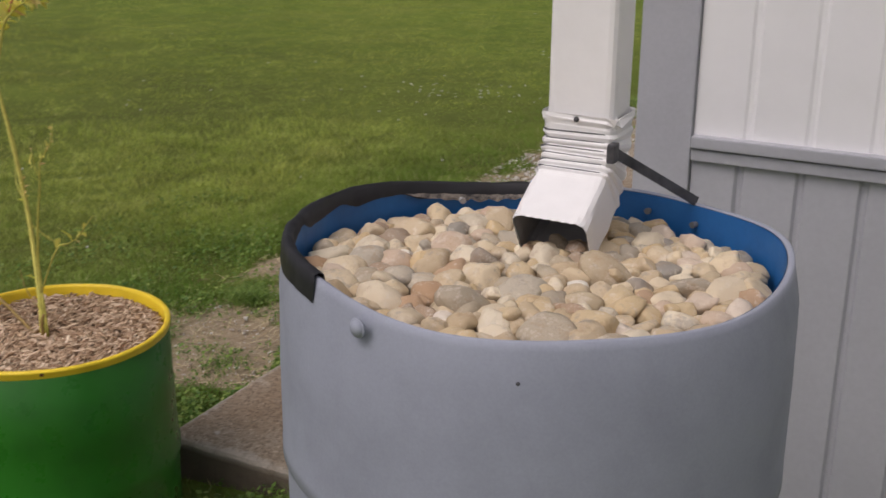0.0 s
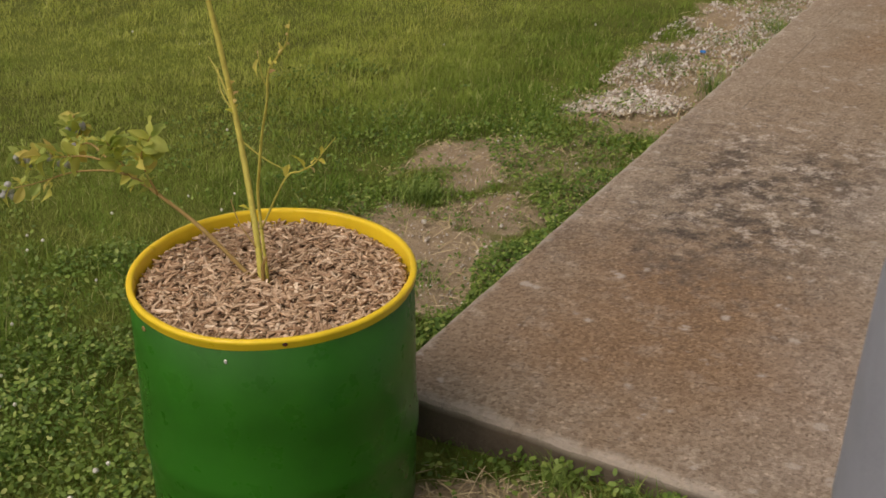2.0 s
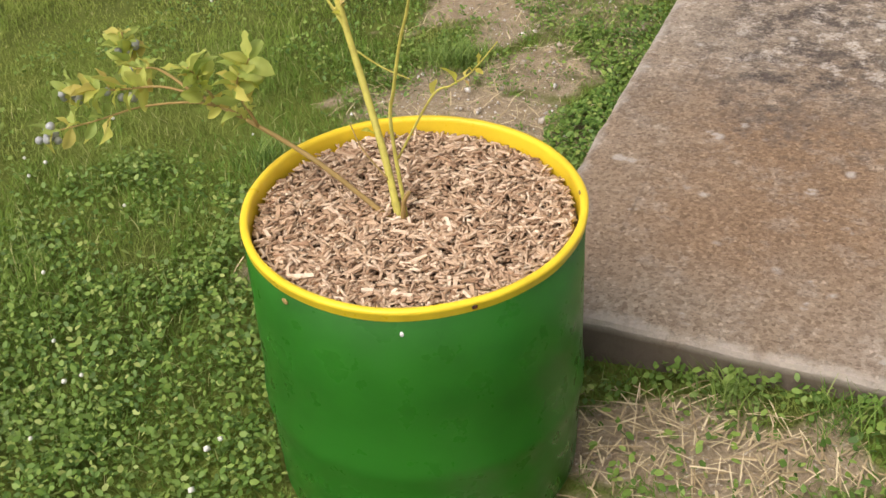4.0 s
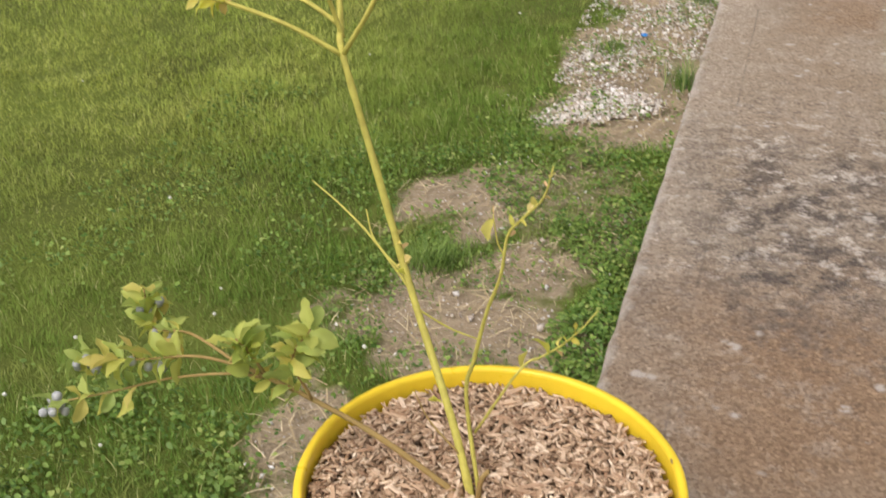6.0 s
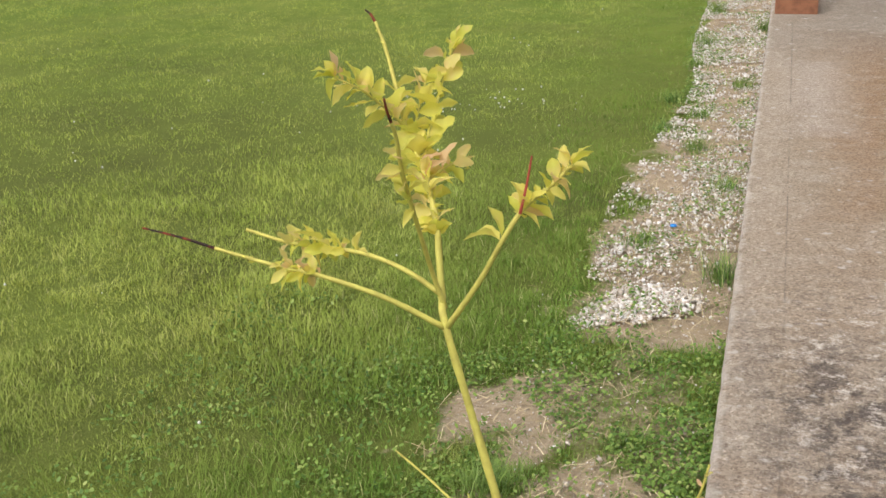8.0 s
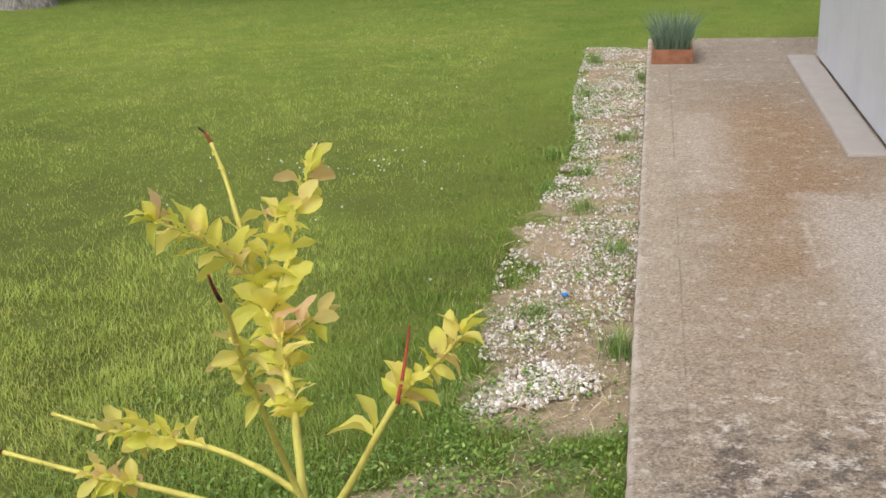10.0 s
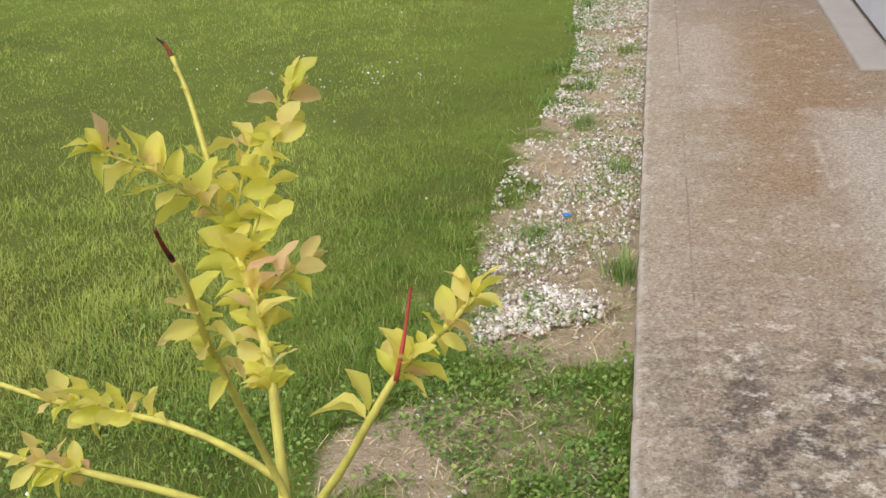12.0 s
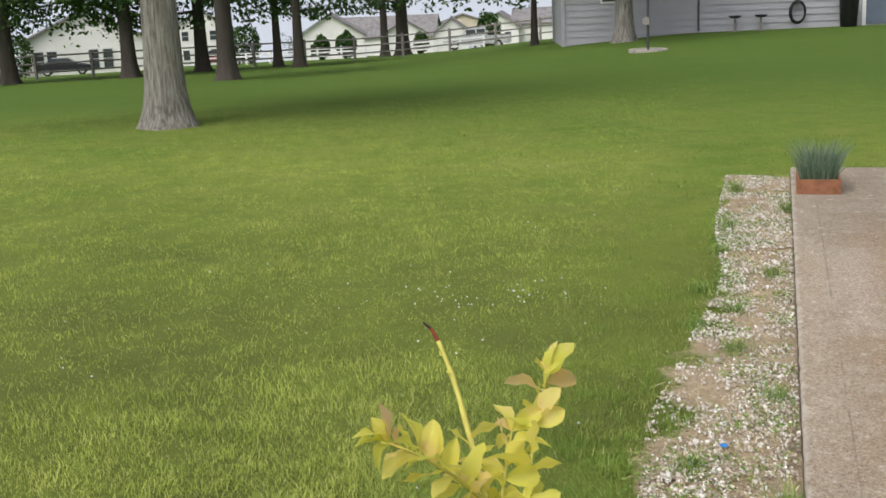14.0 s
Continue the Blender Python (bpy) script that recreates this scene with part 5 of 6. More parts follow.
def shed():
    a, u = Vector((-6.95, 36.35, GROUND)), Vector((0.972, 0.235, 0)).normalized()
    s = thing("shed", a, "long white shed with lap siding across the lawn", "shed")
    s.rotation_euler = (0, 0, math.atan2(u.y, u.x))
    L, top = 16.0, 3.1
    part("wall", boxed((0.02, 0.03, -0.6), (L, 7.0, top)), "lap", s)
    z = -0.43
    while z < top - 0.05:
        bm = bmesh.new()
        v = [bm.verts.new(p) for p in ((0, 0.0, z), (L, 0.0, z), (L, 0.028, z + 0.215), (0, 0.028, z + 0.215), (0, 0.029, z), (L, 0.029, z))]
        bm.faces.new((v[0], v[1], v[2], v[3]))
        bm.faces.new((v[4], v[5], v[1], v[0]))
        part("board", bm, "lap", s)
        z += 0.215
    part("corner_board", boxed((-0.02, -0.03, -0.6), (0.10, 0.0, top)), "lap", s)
    part("downspout", boxed((4.38, -0.07, 0.05), (4.44, -0.002, top), 0.01), "strap", s, "thin dark downspout")
    win = part("window", boxed((1.25, -0.03, 1.05), (2.15, -0.002, 1.9)), "fence_white", s)
    part("pane", boxed((1.31, -0.034, 1.11), (2.09, -0.031, 1.84)), "glass", win)
    d = part("door", boxed((9.75, -0.03, 0.05), (10.75, -0.002, 2.1), 0.005), "door_blue", s, "slate blue door")
    part("door_frame", boxed((9.63, -0.04, 0.0), (9.745, -0.002, 2.2)), "fence_white", s)
    part("door_frame", boxed((10.755, -0.04, 0.0), (10.87, -0.002, 2.2)), "fence_white", s)
    part("roof", boxed((-0.4, -0.5, top + 0.002), (L + 0.4, 7.5, top + 0.2)), "roof", s)
    P = lambda t, o, z: a + u * t + Vector((u.y, -u.x, 0)) * o + Vector((0, 0, z))
    # hose coil hung on the wall
    h = thing("garden_hose", P(7.55, 0.10, 0.0), "coiled dark hose hung on the shed wall", "hose")
    h.rotation_euler = s.rotation_euler
    bm = bmesh.new()
    for k in range(3):
        ring = [(0.25 * math.cos(i * 0.2618) * (1 - 0.06 * k), -0.02 - 0.03 * k, 0.52 + 0.36 * math.sin(i * 0.2618) * (1 - 0.06 * k)) for i in range(25)]
        tube(ring, 0.03, 6, bm)
    part("coil", bm, "rubber", h, "", True)
    part("hanger", boxed((-0.06, -0.10, 0.80), (0.06, 0.09, 0.86), 0.01), "strap", h)
    for t in (5.50, 6.32):
        st = thing("plant_stand", P(t, 0.45, 0.0), "small dark bowl stand by the shed wall", "plant stand", "stands by the shed")
        part("post", tube([(0, 0, 0), (0, 0, 0.42)], 0.04, 8), "fence_wood", st)
        part("bowl", lathe([(0.01, 0.42), (0.14, 0.43), (0.22, 0.50), (0.20, 0.50), (0.02, 0.45)], 20), "black", st, "black bowl", True)
        part("foot", lathe([(0.13, 0.0), (0.12, 0.03), (0.03, 0.05)], 16), "fence_wood", st)
    tc = thing("trash_can", P(9.08, 0.45, 0.0), "black plastic wheeled trash can by the shed door", "trash can")
    part("bin", lathe([(0.22, 0.0), (0.25, 0.02), (0.31, 0.95), (0.33, 0.97)], 20), "black", tc, "", True)
    part("lid", lathe([(0.34, 0.972), (0.34, 1.0), (0.25, 1.06), (0.01, 1.08)], 20), "black", tc, "", True)


shed()


def feeder():
    x, y = -3.37, 29.0
    z = far_z(x, y)
    p = thing("lamp_post", (x, y, z), "slim dark post with a small box on the lawn", "post")
    part("pole", tube([(0, 0, 0), (0, 0, 2.6)], 0.035, 10), "strap", p)
    part("meter_box", boxed((-0.13, -0.07, 0.68), (0.05, 0.07, 0.86), 0.01), "fence_wood", p, "small grey box")
    rnd = random.Random(3)
    ring = thing("edging_ring", (x, y, z), "ring of pale edging stones round the post", "edging")
    for i in range(16):
        bm = bmesh.new()
        box(bm, (-0.09, -0.05, -0.03), (0.09, 0.05, 0.07), 0.02)
        bmesh.ops.transform(bm, matrix=Matrix.Rotation(i * math.pi / 8, 4, "Z") @ Matrix.Translation((0, 0.45, 0)) @ Matrix.Rotation(rnd.uniform(-0.2, 0.2), 4, "Z"), verts=bm.verts)
        part("edging_block", bm, "new_concrete", ring)


feeder()


def rail_fence():
    a, b = Vector((-36.0, 40.3, 0)), Vector((-9.8, 58.2, 0))
    n = 14
    f = thing("rail_fence", (a.x, a.y, far_z(a.x, a.y)), "weathered grey split-rail fence at the end of the lawn", "fence")
    off = Vector(f.location)
    pts = []
    for i in range(n):
        p = a.lerp(b, i / (n - 1))
        p.z = far_z(p.x, p.y)
        pts.append(p)
        part("post", boxed(p - off + Vector((-0.055, -0.055, -0.3)), p - off + Vector((0.055, 0.055, 1.15)), 0.01), "fence_wood", f)
    for p, q in zip(pts, pts[1:]):
        for h in (0.35, 0.70, 1.05):
            part("rail", tube([p - off + Vector((0, 0, h)), q - off + Vector((0, 0, h))], 0.038, 6), "fence_wood", f)


rail_fence()


def white_fence():
    a, b = Vector((-47.0, 86.0, 0)), Vector((-24.0, 93.0, 0))
    f = thing("white_fence", (a.x, a.y, far_z(a.x, a.y)), "low white board fence before the houses", "fence")
    off = Vector(f.location)
    for i in range(13):
        p = a.lerp(b, i / 12)
        p.z = far_z(p.x, p.y)
        part("post", boxed(p - off + Vector((-0.08, -0.08, -0.3)), p - off + Vector((0.08, 0.08, 1.1))), "fence_white", f)
        if i:
            for h in (0.35, 0.65, 0.95):
                part("rail", tube([q + Vector((0, 0, h)), p - off + Vector((0, 0, h))], 0.09, 4), "fence_white", f)
        q = p - off


white_fence()


def cottage(x, y, turn, w, d, h, roof_h, wall, label, windows, lift=0.0):
    z = far_z(x, y) - 0.4 + lift
    c = thing("house", (x, y, z), label, "house", "houses beyond the fence")
    c.rotation_euler = (0, 0, radians(turn))
    part("wall", boxed((-w / 2, -d / 2, 0), (w / 2, d / 2, h)), wall, c)
    bm = bmesh.new()
    g0 = [bm.verts.new(p) for p in ((-w / 2 + 0.02, -d / 2 - 0.003, h), (w / 2 - 0.02, -d / 2 - 0.003, h), (0, -d / 2 - 0.003, h + roof_h))]
    g1 = [bm.verts.new((v.co.x, d / 2, v.co.z)) for v in g0]
    bm.faces.new(g0)
    bm.faces.new(g1[::-1])
    bm.faces.new((g0[0], g1[0], g1[1], g0[1]))
    bm.faces.new((g0[1], g1[1], g1[2], g0[2]))
    bm.faces.new((g0[2], g1[2], g1[0], g0[0]))
    part("gable", bm, wall, c)
    bm = bmesh.new()
    for s in (-1, 1):
        e, k = s * (w / 2 + 0.4), roof_h / (w / 2)
        pr = [(0, h + roof_h + 0.03), (e, h - 0.4 * k + 0.03), (e, h - 0.4 * k + 0.2), (0, h + roof_h + 0.2)]
        f0 = [bm.verts.new((px, -d / 2 - 0.4, pz)) for px, pz in pr]
        f1 = [bm.verts.new((px, d / 2 + 0.4, pz)) for px, pz in pr]
        bm.faces.new(f0)
        bm.faces.new(f1[::-1])
        for i in range(4):
            bm.faces.new((f0[i], f1[i], f1[(i + 1) % 4], f0[(i + 1) % 4]))
    bmesh.ops.recalc_face_normals(bm, faces=bm.faces)
    part("roof", bm, "roof", c, "grey shingled roof")
    part("corner_board", boxed((-w / 2 - 0.02, -d / 2 - 0.03, 0), (-w / 2 + 0.14, -d / 2 - 0.004, h)), "fence_white", c)
    part("corner_board", boxed((w / 2 - 0.14, -d / 2 - 0.03, 0), (w / 2 + 0.02, -d / 2 - 0.004, h)), "fence_white", c)
    for wx, wz, ww, wh in windows:
        o = part("window", boxed((wx - ww / 2 - 0.10, -d / 2 - 0.06, wz - wh / 2 - 0.10), (wx + ww / 2 + 0.10, -d / 2 - 0.004, wz + wh / 2 + 0.10)), "fence_white", c)
        part("pane", boxed((wx - ww / 2, -d / 2 - 0.075, wz - wh / 2), (wx + ww / 2, -d / 2 - 0.062, wz - 0.03)), "glass", o)
        part("pane", boxed((wx - ww / 2, -d / 2 - 0.075, wz + 0.03), (wx + ww / 2, -d / 2 - 0.062, wz + wh / 2)), "glass", o)
    return c


cottage(-53.3, 132.1, 20, 8.0, 10, 2.9, 2.5, "house_white", "white gabled house with grey shingle roof", [(-2.0, 1.4, 0.9, 1.3), (1.8, 1.4, 1.1, 1.3)], 0.5)
cottage(-47.5, 143.0, 20, 5.6, 9, 2.7, 1.7, "house_white", "white side wing with a small gable", [(0.0, 1.3, 1.0, 1.2)], 0.6)
cottage(-61.9, 178.8, 100, 10.0, 16, 2.9, 3.0, "house_white", "long white house under a grey shingle roof", [(-3.0, 1.5, 0.9, 1.3), (0.0, 1.5, 0.9, 1.3), (3.0, 1.5, 0.9, 1.3)], 0.8)
cottage(-43.5, 152.0, 15, 4.6, 8, 2.6, 1.8, "house_white", "narrow white gabled house beyond the fence", [(0.0, 1.4, 0.9, 1.2)], 0.6)
cottage(-61.1, 91.0, 34, 11.0, 9, 3.1, 2.6, "house_white", "cream house with a porch behind the trees", [(-4.0, 1.6, 0.8, 1.6), (-2.9, 1.6, 0.8, 1.6), (0.6, 1.6, 0.8, 1.6), (1.8, 1.6, 0.8, 1.6), (3.6, 1.6, 0.9, 1.6)], 0.3)
cottage(-82.9, 153.8, 28, 8.0, 8, 5.4, 2.4, "house_white", "two-storey cream house partly hidden by tree trunks", [(-2.2, 1.5, 0.9, 1.4), (1.8, 1.5, 0.9, 1.4), (-2.2, 4.2, 0.9, 1.3), (1.8, 4.2, 0.9, 1.3)], 0.8)
cottage(-70.6, 257.0, 15, 11.0, 9, 5.0, 1.9, "house_tan", "tan two-storey house in the distance", [(-3.6, 1.8, 0.9, 1.2), (-1.2, 1.8, 0.9, 1.2), (1.4, 1.8, 0.9, 1.2), (3.8, 1.8, 0.9, 1.2)], 2.0)
cottage(-34.0, 141.0, 10, 5.0, 9, 2.4, 1.6, "house_white", "white garage with a steep gable", [(-1.4, 1.2, 0.7, 1.1), (1.2, 1.2, 0.7, 1.1)], 0.8)
cottage(-27.8, 143.0, 98, 8.0, 9, 2.5, 1.6, "house_white", "long low white outbuilding", [(1.8, 1.2, 0.9, 1.0)], 0.8)


def wheel(parent, x, y, r):
    w = part("wheel", lathe([(r * 0.55, -0.11), (r * 0.95, -0.11), (r, -0.07), (r, 0.07), (r * 0.95, 0.11), (r * 0.55, 0.11)], 24), "rubber", parent, "black tyre", True)
    w.matrix_local = Matrix.Translation((x, y, r)) @ Matrix.Rotation(radians(90), 4, "X")
    part("rim", lathe([(0.02, -0.09), (r * 0.55, -0.10), (r * 0.56, 0.10), (0.02, 0.09)], 16), "silver", w)


def hull(sections, width, bm=None):
    """A car body from an outline of (x, z) points, slightly narrowed to the top."""
    bm = bm or bmesh.new()
    zmax = max(z for _, z in sections)
    sides = [[bm.verts.new((x, s * width / 2 * (1 - 0.10 * max(0, z - 0.9)), z)) for x, z in sections] for s in (-1, 1)]
    bm.faces.new(sides[0])
    bm.faces.new(sides[1][::-1])
    n = len(sections)
    for i in range(n):
        bm.faces.new((sides[0][i], sides[1][i], sides[1][(i + 1) % n], sides[0][(i + 1) % n]))
    bmesh.ops.recalc_face_normals(bm, faces=bm.faces)
    bmesh.ops.bevel(bm, geom=bm.edges[:], offset=0.03, segments=2, affect="EDGES")
    return bm


def pickup(x, y, turn):
    t = thing("pickup_truck", (x, y, far_z(x, y)), "silver crew-cab pickup parked beyond the fence", "car")
    t.rotation_euler = (0, 0, radians(turn))
    part("body", hull([(-2.9, 0.45), (2.8, 0.45), (2.85, 0.95), (2.7, 1.10), (1.3, 1.16), (-2.85, 1.16)], 1.95), "silver", t)
    cab = part("cab", hull([(-0.9, 1.15), (1.35, 1.15), (0.75, 1.82), (-0.75, 1.86)], 1.8), "silver", t)
    for s in (-1, 1):
        part("window", boxed((-0.72, s * 0.86 - 0.02, 1.28), (-0.05, s * 0.86 + 0.02, 1.70), 0.01), "glass", cab)
        part("window", boxed((0.05, s * 0.86 - 0.02, 1.28), (0.85, s * 0.86 + 0.02, 1.68), 0.01), "glass", cab)
        for wx in (-1.85, 1.85):
            wheel(t, wx, s * 0.88, 0.39)
    part("bed_floor", boxed((-2.75, -0.75, 1.162), (-1.0, 0.75, 1.17)), "black", t)


def sedan(x, y, turn, paint, label):
    t = thing("car", (x, y, far_z(x, y)), label, "car")
    t.rotation_euler = (0, 0, radians(turn))
    part("body", hull([(-2.2, 0.30), (2.2, 0.30), (2.2, 0.72), (1.1, 0.90), (-1.9, 0.92), (-2.2, 0.75)], 1.75), paint, t)
    part("cabin", hull([(-1.6, 0.91), (1.1, 0.89), (0.35, 1.38), (-1.0, 1.40)], 1.5), "glass", t)
    for s in (-1, 1):
        for wx in (-1.35, 1.35):
            wheel(t, wx, s * 0.78, 0.32)


pickup(-25.0, 94.5, 192)
sedan(-55.9, 80.0, 30, "black", "dark car parked beside the cream house")
sedan(-48.7, 93.5, 25, "red", "dark red car parked beyond the fence")


def shrub(x, y, r, h, label, seed):
    s = thing("shrub", (x, y, far_z(x, y)), label, "shrub", "shrubs by the houses")
    part("trunk", tube([(0, 0, -0.1), (0, 0, h * 0.5)], 0.07, 7), "bark_dark", s)
    m = 1600
    d = rng.normal(0, 1, (m, 3))
    d /= np.linalg.norm(d, axis=1)[:, None]
    k = rng.uniform(0.75, 1.05, (m, 1)) * (1 + 0.15 * np.sin(d[:, :1] * 5 + seed) * np.cos(d[:, 1:2] * 4))
    c = d * k * np.array([r, r, h / 2]) + np.array([0, 0, h / 2 + 0.1])
    quad = np.array([(-1, 0, 0), (0, -0.7, 0.1), (1, 0, 0), (0, 0.7, 0.1)], float)
    v = np.einsum("nij,nkj->nki", rotations(m, 1.4), quad[None] * rng.uniform(0.09, 0.17, (m, 1, 1))) + c[:, None]
    soup("foliage", v, [(0, 1, 2, 3)], "tree_leaf", "", "", False, s)


shrub(-36.1, 92.3, 0.85, 2.2, "round green shrub tree by the white house", 1)
shrub(-38.1, 91.6, 0.65, 2.0, "dark conical shrub by the white house", 2)
shrub(-30.0, 94.5, 0.6, 1.7, "green shrub beyond the fence", 3)
shrub(-26.2, 103.5, 1.1, 3.2, "broad leafy shrub by the garage", 4)
shrub(-44.0, 88.9, 1.3, 3.2, "reddish-green shrub beside the cream house", 5)
shrub(-62.0, 82.0, 1.6, 3.4, "leafy shrub beside the cream house", 6)
for k in range(14):
    tree(-150 + 15 * k + 4 * math.sin(k * 2.3), 290 + 10 * math.sin(k * 1.7), 0.3, 6.5 + 1.5 * math.sin(k * 3.1), 6.0, 0.6, "bark_dark", "distant shade tree behind the houses", 2200, 30 + k)


# ---- lawn, weeds and gravel ----
def blocked(x, y):
    return ((x > -0.006) & (y > -0.008) & (y < 9.5)) | (np.hypot(x - PLANT[0], y - PLANT[1]) < 0.288) | (np.hypot(x - BARREL[0], y - BARREL[1]) < 0.33)


def blades(name, n, x0, x1, y0, y1, h0, h1, w0, w1, fade, label):
    """Grass blades; they thin out towards fade = (start, end) metres from the house corner, in either order."""
    x, y = rng.uniform(x0, x1, n), rng.uniform(y0, y1, n)
    tuft = fbm(x, y, 6.0)
    keep = (rng.random(n) > bare(x, y) * np.where(fbm(x, y, 3.3) > 0.58, 0.90, 0.99)) & ~blocked(x, y) & (rng.random(n) < 0.35 + 0.9 * tuft)
    d = np.hypot(x, y + 1)
    for a, e in fade:
        keep &= rng.random(n) < np.clip((d - e) / (a - e), 0, 1)
    x, y, tuft = x[keep], y[keep], tuft[keep]
    n = len(x)
    z = ground_z(x, y) + np.clip(1 - (np.hypot(x, y - 2) - 10) / 5, 0, 1) * (0.022 * (hashed(x, y, 3.1) - 0.5) + 0.014 * (hashed(x, y, 9.0) - 0.5)) - 0.004
    L = rng.uniform(h0, h1, n) * (0.50 + 1.0 * tuft) * (0.65 + 0.7 * fbm(x, y, 1.1)) * (1 - 0.45 * bare(x, y))
    W = rng.uniform(w0, w1, n)
    a = rng.uniform(0, 2 * np.pi, n) + 4.0 * fbm(x, y, 5.0)
    a = np.where(rng.random(n) < 0.20, 9.0 * fbm(x, y, 2.4) + rng.normal(0, 0.6, n), a)
    lean = rng.uniform(0.15, 1.35, n)
    dx, dy = np.cos(a), np.sin(a)
    P = lambda s, k: np.stack([x + dx * L * lean * s ** 1.7 - dy * W * k, y + dy * L * lean * s ** 1.7 + dx * W * k, z + L * s * (1 - 0.22 * lean * s)], -1)
    v = np.stack([P(0, -0.5), P(0, 0.5), P(0.55, 0.38), P(0.55, -0.38), P(1.0, 0.05), P(1.0, -0.05)], 1)
    return soup(name, v, [(0, 1, 2, 3), (3, 2, 4, 5)], "grass", label, "grass")


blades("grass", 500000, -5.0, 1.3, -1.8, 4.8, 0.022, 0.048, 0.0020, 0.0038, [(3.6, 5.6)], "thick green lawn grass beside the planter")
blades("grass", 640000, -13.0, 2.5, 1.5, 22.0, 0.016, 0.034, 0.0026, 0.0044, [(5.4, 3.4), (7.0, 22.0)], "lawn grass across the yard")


def weeds(name, n, pick, size0, size1, tall, label):
    """Low clover-like weeds: small round leaves in loose mats."""
    x, y = pick(n)
    ok = ~blocked(x, y)
    x, y = x[ok], y[ok]
    n = len(x)
    s = rng.uniform(size0, size1, n)
    z = ground_z(x, y) + rng.random(n) * tall * (0.3 + 0.9 * hashed(x, y, 7)) + 0.006
    leafv = np.array([(-1, 0, 0), (-0.2, -0.62, 0.12), (0.75, -0.42, 0.08), (1, 0, 0), (0.75, 0.42, 0.08), (-0.2, 0.62, 0.12)], float)
    v = np.einsum("nij,nkj->nki", rotations(n, 0.75), leafv[None] * s[:, None, None]) + np.stack([x, y, z], -1)[:, None]
    soup(name, v, [(0, 1, 2, 5), (5, 2, 3, 4)], "weed", label, "weeds")


def patchy(x, y, scale, cut):
    """Keeps points in ragged drifts."""
    k = fbm(x, y, scale) + 0.5 * (fbm(x, y, scale * 3.7) - 0.5) + rng.normal(0, 0.13, len(x)) > cut
    return x[k], y[k]


def by_slab(n):
    y = rng.uniform(0.05, 2.25, n)
    x = -rng.random(n) ** 1.2 * (0.13 + 0.50 * np.clip((y - 1.15) / 0.6, 0, 1) + 0.05 * np.sin(y * 9))
    x, y = patchy(x, y, 4.2, 0.44)
    k = np.hypot(x + 0.335, (y - 2.45) * 0.85) > 0.22
    return x[k], y[k]


def on_lawn_edge(n):
    y = rng.uniform(-1.3, 2.3, n)
    x = -0.60 - 1.3 * rng.random(n) ** 1.5 + 0.3 * (fbm(y * 0, y, 1.4) - 0.5)
    k = rng.random(n) > bare(x, y)
    return patchy(x[k], y[k], 2.6, 0.47)


def round_planter(n):
    x, y = rng.uniform(-1.3, 0.02, n), rng.uniform(-1.5, 0.35, n)
    k = rng.random(n) > bare(x, y)
    return patchy(x[k], y[k], 3.0, 0.38)


def before_slab(n):
    x = rng.uniform(0.20, 1.40, n)
    y = -rng.random(n) ** 1.3 * 0.85
    k = rng.random(n) > 0.85 * bare(x, y)
    return patchy(x[k], y[k], 5.0, 0.46)


def in_gravel(n):
    y = rng.uniform(2.3, 9.6, n)
    x = -rng.random(n) * strip_edge(y) * 1.1
    return patchy(x, y, 3.4, 0.60)


def in_soil(n):
    x, y = rng.uniform(-0.8, -0.05, n), rng.uniform(0.0, 2.0, n)
    return patchy(x, y, 6.5, 0.60)


weeds("weeds", 11500, by_slab, 0.004, 0.010, 0.060, "leafy green weeds growing along the slab edge")
weeds("weeds", 22000, on_lawn_edge, 0.004, 0.0095, 0.060, "clover patches at the edge of the lawn")
weeds("weeds", 26000, round_planter, 0.004, 0.0105, 0.065, "low weeds round the foot of the planter")
weeds("weeds", 8000, before_slab, 0.004, 0.012, 0.050, "small weeds in the earth before the slab")
weeds("weeds", 24000, in_gravel, 0.004, 0.010, 0.055, "weed tufts growing through the gravel")
weeds("weeds", 9000, in_soil, 0.003, 0.009, 0.035, "seedlings sprouting in the bare earth")


def litter():
    """Dry stalks and clippings lying on earth and gravel."""
    n = 9000
    x = np.concatenate([rng.uniform(-0.85, -0.02, n), rng.uniform(0.1, 1.4, n // 3)])
    y = np.concatenate([rng.uniform(0.0, 9.6, n), rng.uniform(-0.8, -0.02, n // 3)])
    k = (rng.random(len(x)) < bare(x, y)) & ~blocked(x, y)
    x, y = x[k], y[k]
    n = len(x)
    L, W = rng.uniform(0.012, 0.045, n), rng.uniform(0.0008, 0.0018, n)
    strip = np.array([(-1, -1, 0), (0, -1, 0.10), (1, -0.5, 0), (1, 0.5, 0), (0, 1, 0.10), (-1, 1, 0)], float)
    v = strip[None] * np.stack([L, W, L], -1)[:, None]
    v = np.einsum("nij,nkj->nki", rotations(n, 0.3), v) + np.stack([x, y, ground_z(x, y) + 0.014], -1)[:, None]
    soup("straw", v, [(0, 1, 4, 5), (1, 2, 3, 4)], "straw", "dry grass clippings lying on bare earth", "straw")


litter()


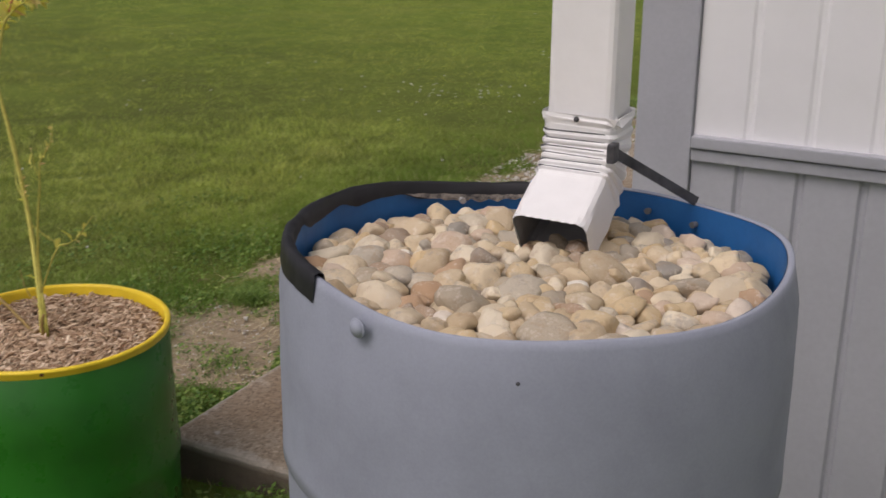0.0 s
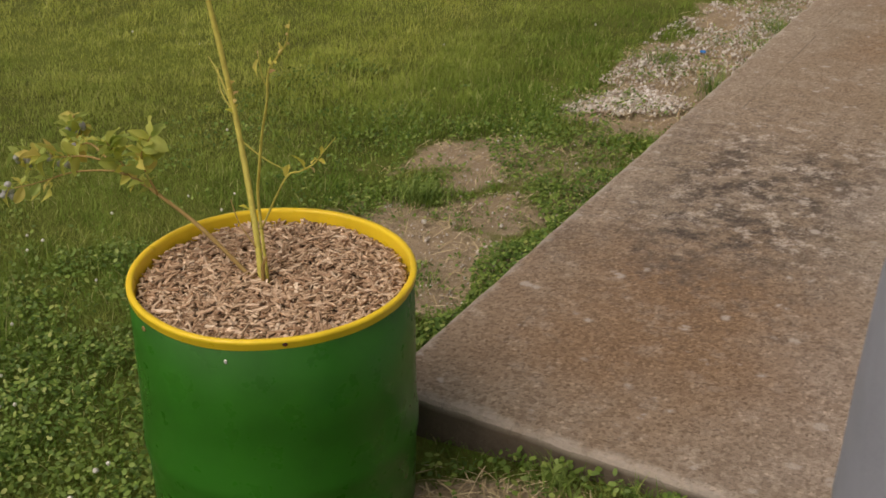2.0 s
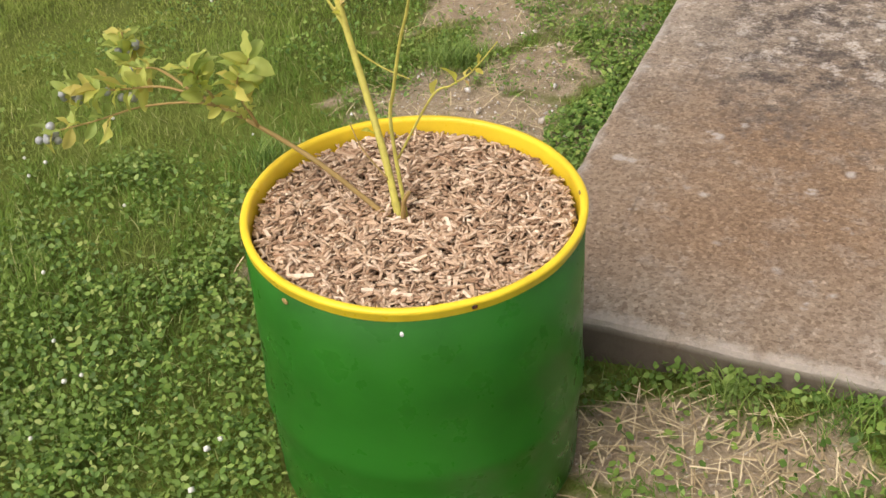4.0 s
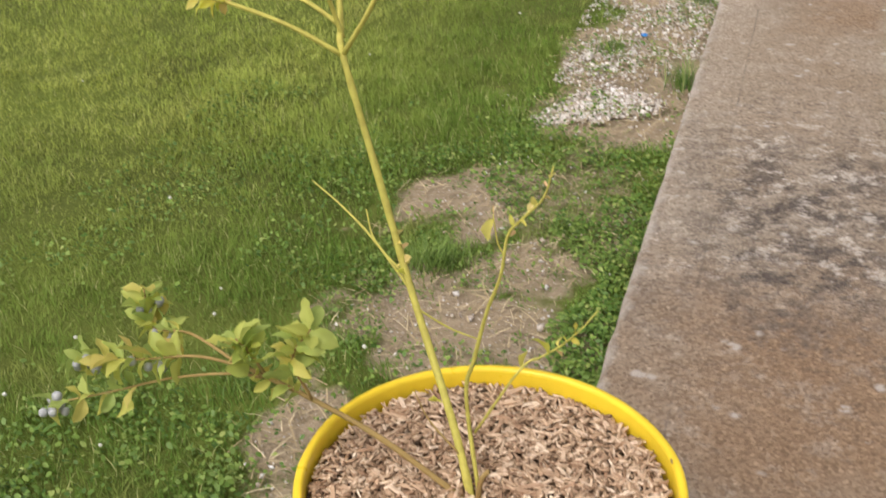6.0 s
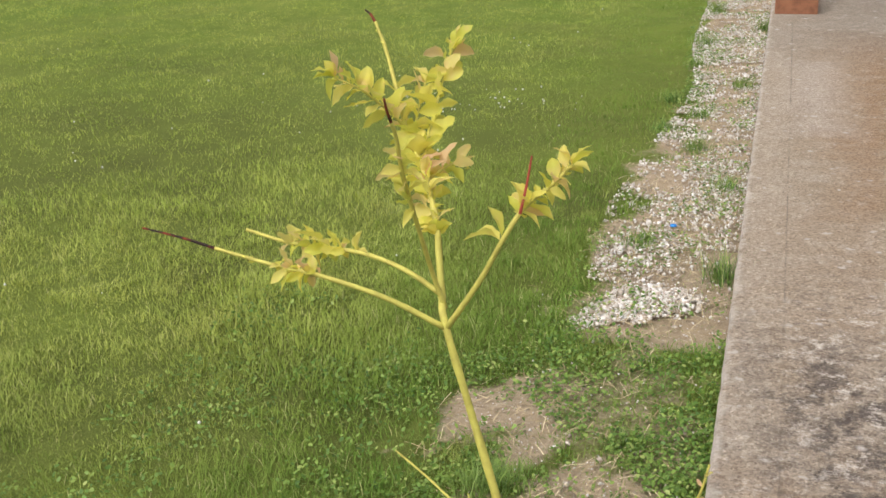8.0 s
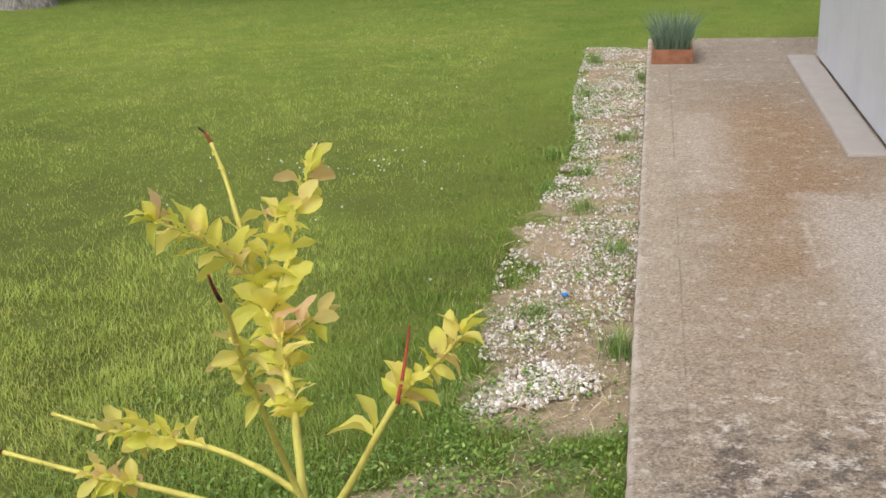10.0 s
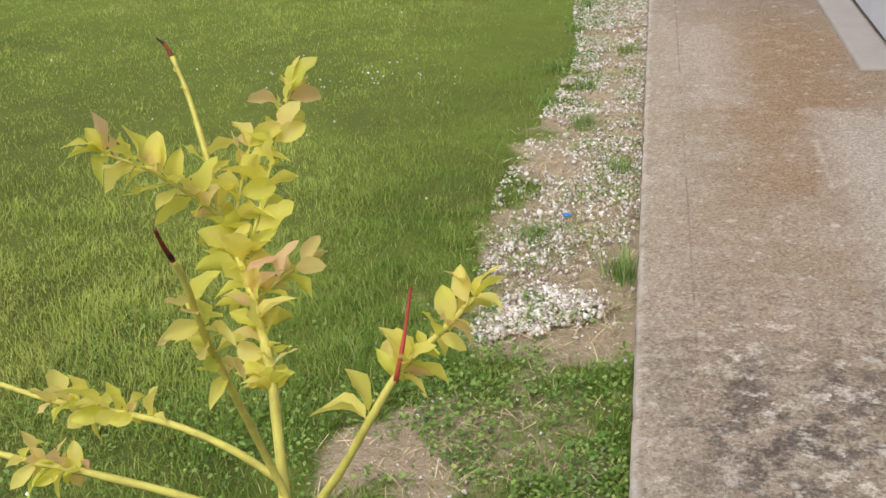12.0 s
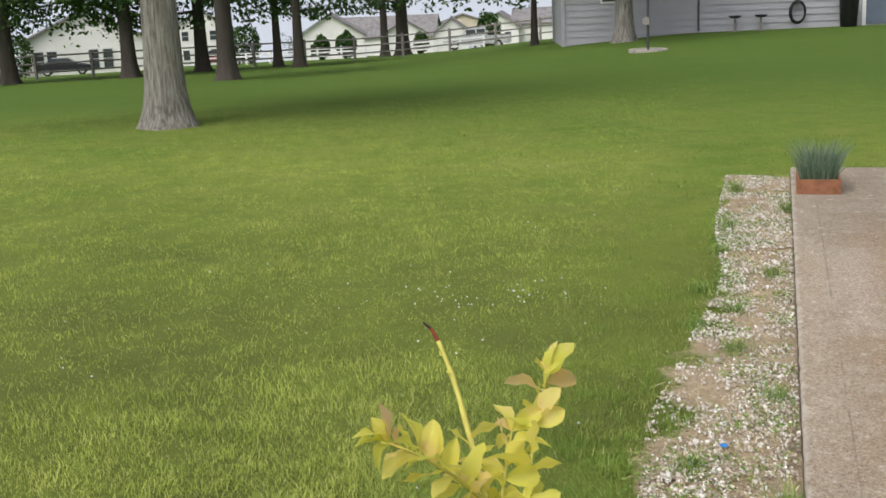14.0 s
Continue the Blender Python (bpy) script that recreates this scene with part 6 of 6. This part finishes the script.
def tufts():
    """Taller grass tufts standing in the bare strip."""
    spots = [(-0.58, 1.12, 0.13), (-0.54, 1.16, 0.10), (-0.30, 0.62, 0.05), (-0.52, 5.6, 0.10), (-0.47, 6.6, 0.10), (-0.45, 7.4, 0.10), (-0.50, 4.9, 0.08), (-0.33, 5.2, 0.08), (0.50, -0.05, 0.09), (-0.05, 2.75, 0.17), (-0.30, 4.5, 0.13), (-0.12, 6.0, 0.10), (-0.40, 3.1, 0.09), (-0.10, 3.9, 0.09), (-0.45, 8.8, 0.16), (-0.03, 8.0, 0.14), (-0.85, 0.45, 0.09), (0.72, -0.05, 0.09), (1.0, -0.04, 0.08), (-0.25, 1.45, 0.06)]
    x, y, L = [], [], []
    for cx, cy, h in spots:
        k = 170
        x.append(cx + rng.normal(0, 0.035, k))
        y.append(cy + rng.normal(0, 0.045, k))
        L.append(rng.uniform(0.4, 1.0, k) * h)
    x, y, L = np.concatenate(x), np.concatenate(y), np.concatenate(L)
    ok = ~blocked(x, y)
    x, y, L = x[ok], y[ok], L[ok]
    n = len(x)
    a, W, z = rng.uniform(0, 2 * np.pi, n), rng.uniform(0.002, 0.004, n), ground_z(x, y)
    dx, dy = np.cos(a), np.sin(a)
    P = lambda s, k: np.stack([x + dx * L * 0.6 * s ** 1.7 - dy * W * k, y + dy * L * 0.6 * s ** 1.7 + dx * W * k, z + L * s * (1 - 0.2 * s)], -1)
    v = np.stack([P(0, -0.5), P(0, 0.5), P(0.55, 0.38), P(0.55, -0.38), P(1.0, 0.05), P(1.0, -0.05)], 1)
    soup("grass_tufts", v, [(0, 1, 2, 3), (3, 2, 4, 5)], "weed", "taller grass tufts in the gravel strip", "grass")


tufts()


def gravel():
    """White crushed stone: a bright patch, then a thinner strip along the slab."""
    n1, n2, n3 = 2300, 27000, 2200
    a, r = rng.uniform(0, 2 * np.pi, n1), np.sqrt(rng.random(n1)) * (0.9 + 0.25 * rng.random(n1))
    r = r * (0.62 + 0.75 * fbm(1.3 * np.cos(a), 1.3 * np.sin(a), 1.6))
    x1, y1 = -0.335 + 0.20 * r * np.cos(a), 2.45 + 0.17 * r * np.sin(a) + 0.10 * r * np.cos(a)
    y2 = rng.uniform(2.65, 9.6, n2)
    x2 = -rng.random(n2) * strip_edge(y2)
    k = fbm(x2, y2, 3.4) + 0.6 * (fbm(x2, y2, 11.0) - 0.5) + rng.normal(0, 0.12, n2) > 0.41
    x2, y2 = x2[k], y2[k]
    y3 = rng.uniform(0.05, 2.9, n3)
    x3 = -rng.random(n3) * 0.75
    k = rng.random(n3) < bare(x3, y3)
    x3, y3 = x3[k], y3[k]
    n3 = len(x3)
    x, y = np.concatenate([x1, x2, x3]), np.concatenate([y1, y2, y3])
    ok = ~blocked(x, y)
    x, y = x[ok], y[ok]
    n = len(x)
    s = 0.0030 + rng.gamma(2.2, 0.0018, n)
    s[-n3 + (n1 + len(x2) + n3 - n):] *= 0.5
    o = np.array([(1, 0, 0), (-1, 0, 0), (0, 1, 0), (0, -1, 0), (0, 0, 0.75), (0, 0, -0.75)], float)
    v = o[None] * s[:, None, None] * rng.uniform(0.6, 1.25, (n, 6, 1))
    v = np.einsum("nij,nkj->nki", rotations(n, 1.0), v) + np.stack([x, y, ground_z(x, y) + 0.010 + s * 0.3], -1)[:, None]
    soup("gravel", v, [(0, 2, 4), (2, 1, 4), (1, 3, 4), (3, 0, 4), (2, 0, 5), (1, 2, 5), (3, 1, 5), (0, 3, 5)], "gravel", "white crushed gravel strip between lawn and slab", "gravel")


gravel()


def clover():
    """White clover heads in the lawn."""
    n = 46
    x = np.concatenate([rng.normal(-1.6, 0.40, n), rng.uniform(-4, -0.8, 20), rng.uniform(-1.4, -0.7, 12), rng.uniform(-6, -1.0, 22), [-0.74, -0.76, -0.38, -0.36, -0.70, -0.34, -1.36, -1.33, -0.60]])
    y = np.concatenate([rng.normal(5.15, 0.22, n), rng.uniform(0.5, 5, 20), rng.uniform(-0.8, 1.2, 12), rng.uniform(5, 12, 22), [-0.47, -0.50, -0.56, -0.54, -0.67, -0.67, 0.12, 0.16, 0.62]])
    n = len(x)
    o = np.array([(1, 0, 0), (-1, 0, 0), (0, 1, 0), (0, -1, 0), (0, 0, 1), (0, 0, -1)], float)
    v = o[None] * rng.uniform(0.0045, 0.009, (n, 1, 1)) * rng.uniform(0.8, 1.1, (n, 6, 1)) + np.stack([x, y, ground_z(x, y) + rng.uniform(0.055, 0.090, n)], -1)[:, None]
    soup("clover_flowers", v, [(0, 2, 4), (2, 1, 4), (1, 3, 4), (3, 0, 4), (2, 0, 5), (1, 2, 5), (3, 1, 5), (0, 3, 5)], "clover", "white clover flowers scattered in the grass", "flower", True)


clover()
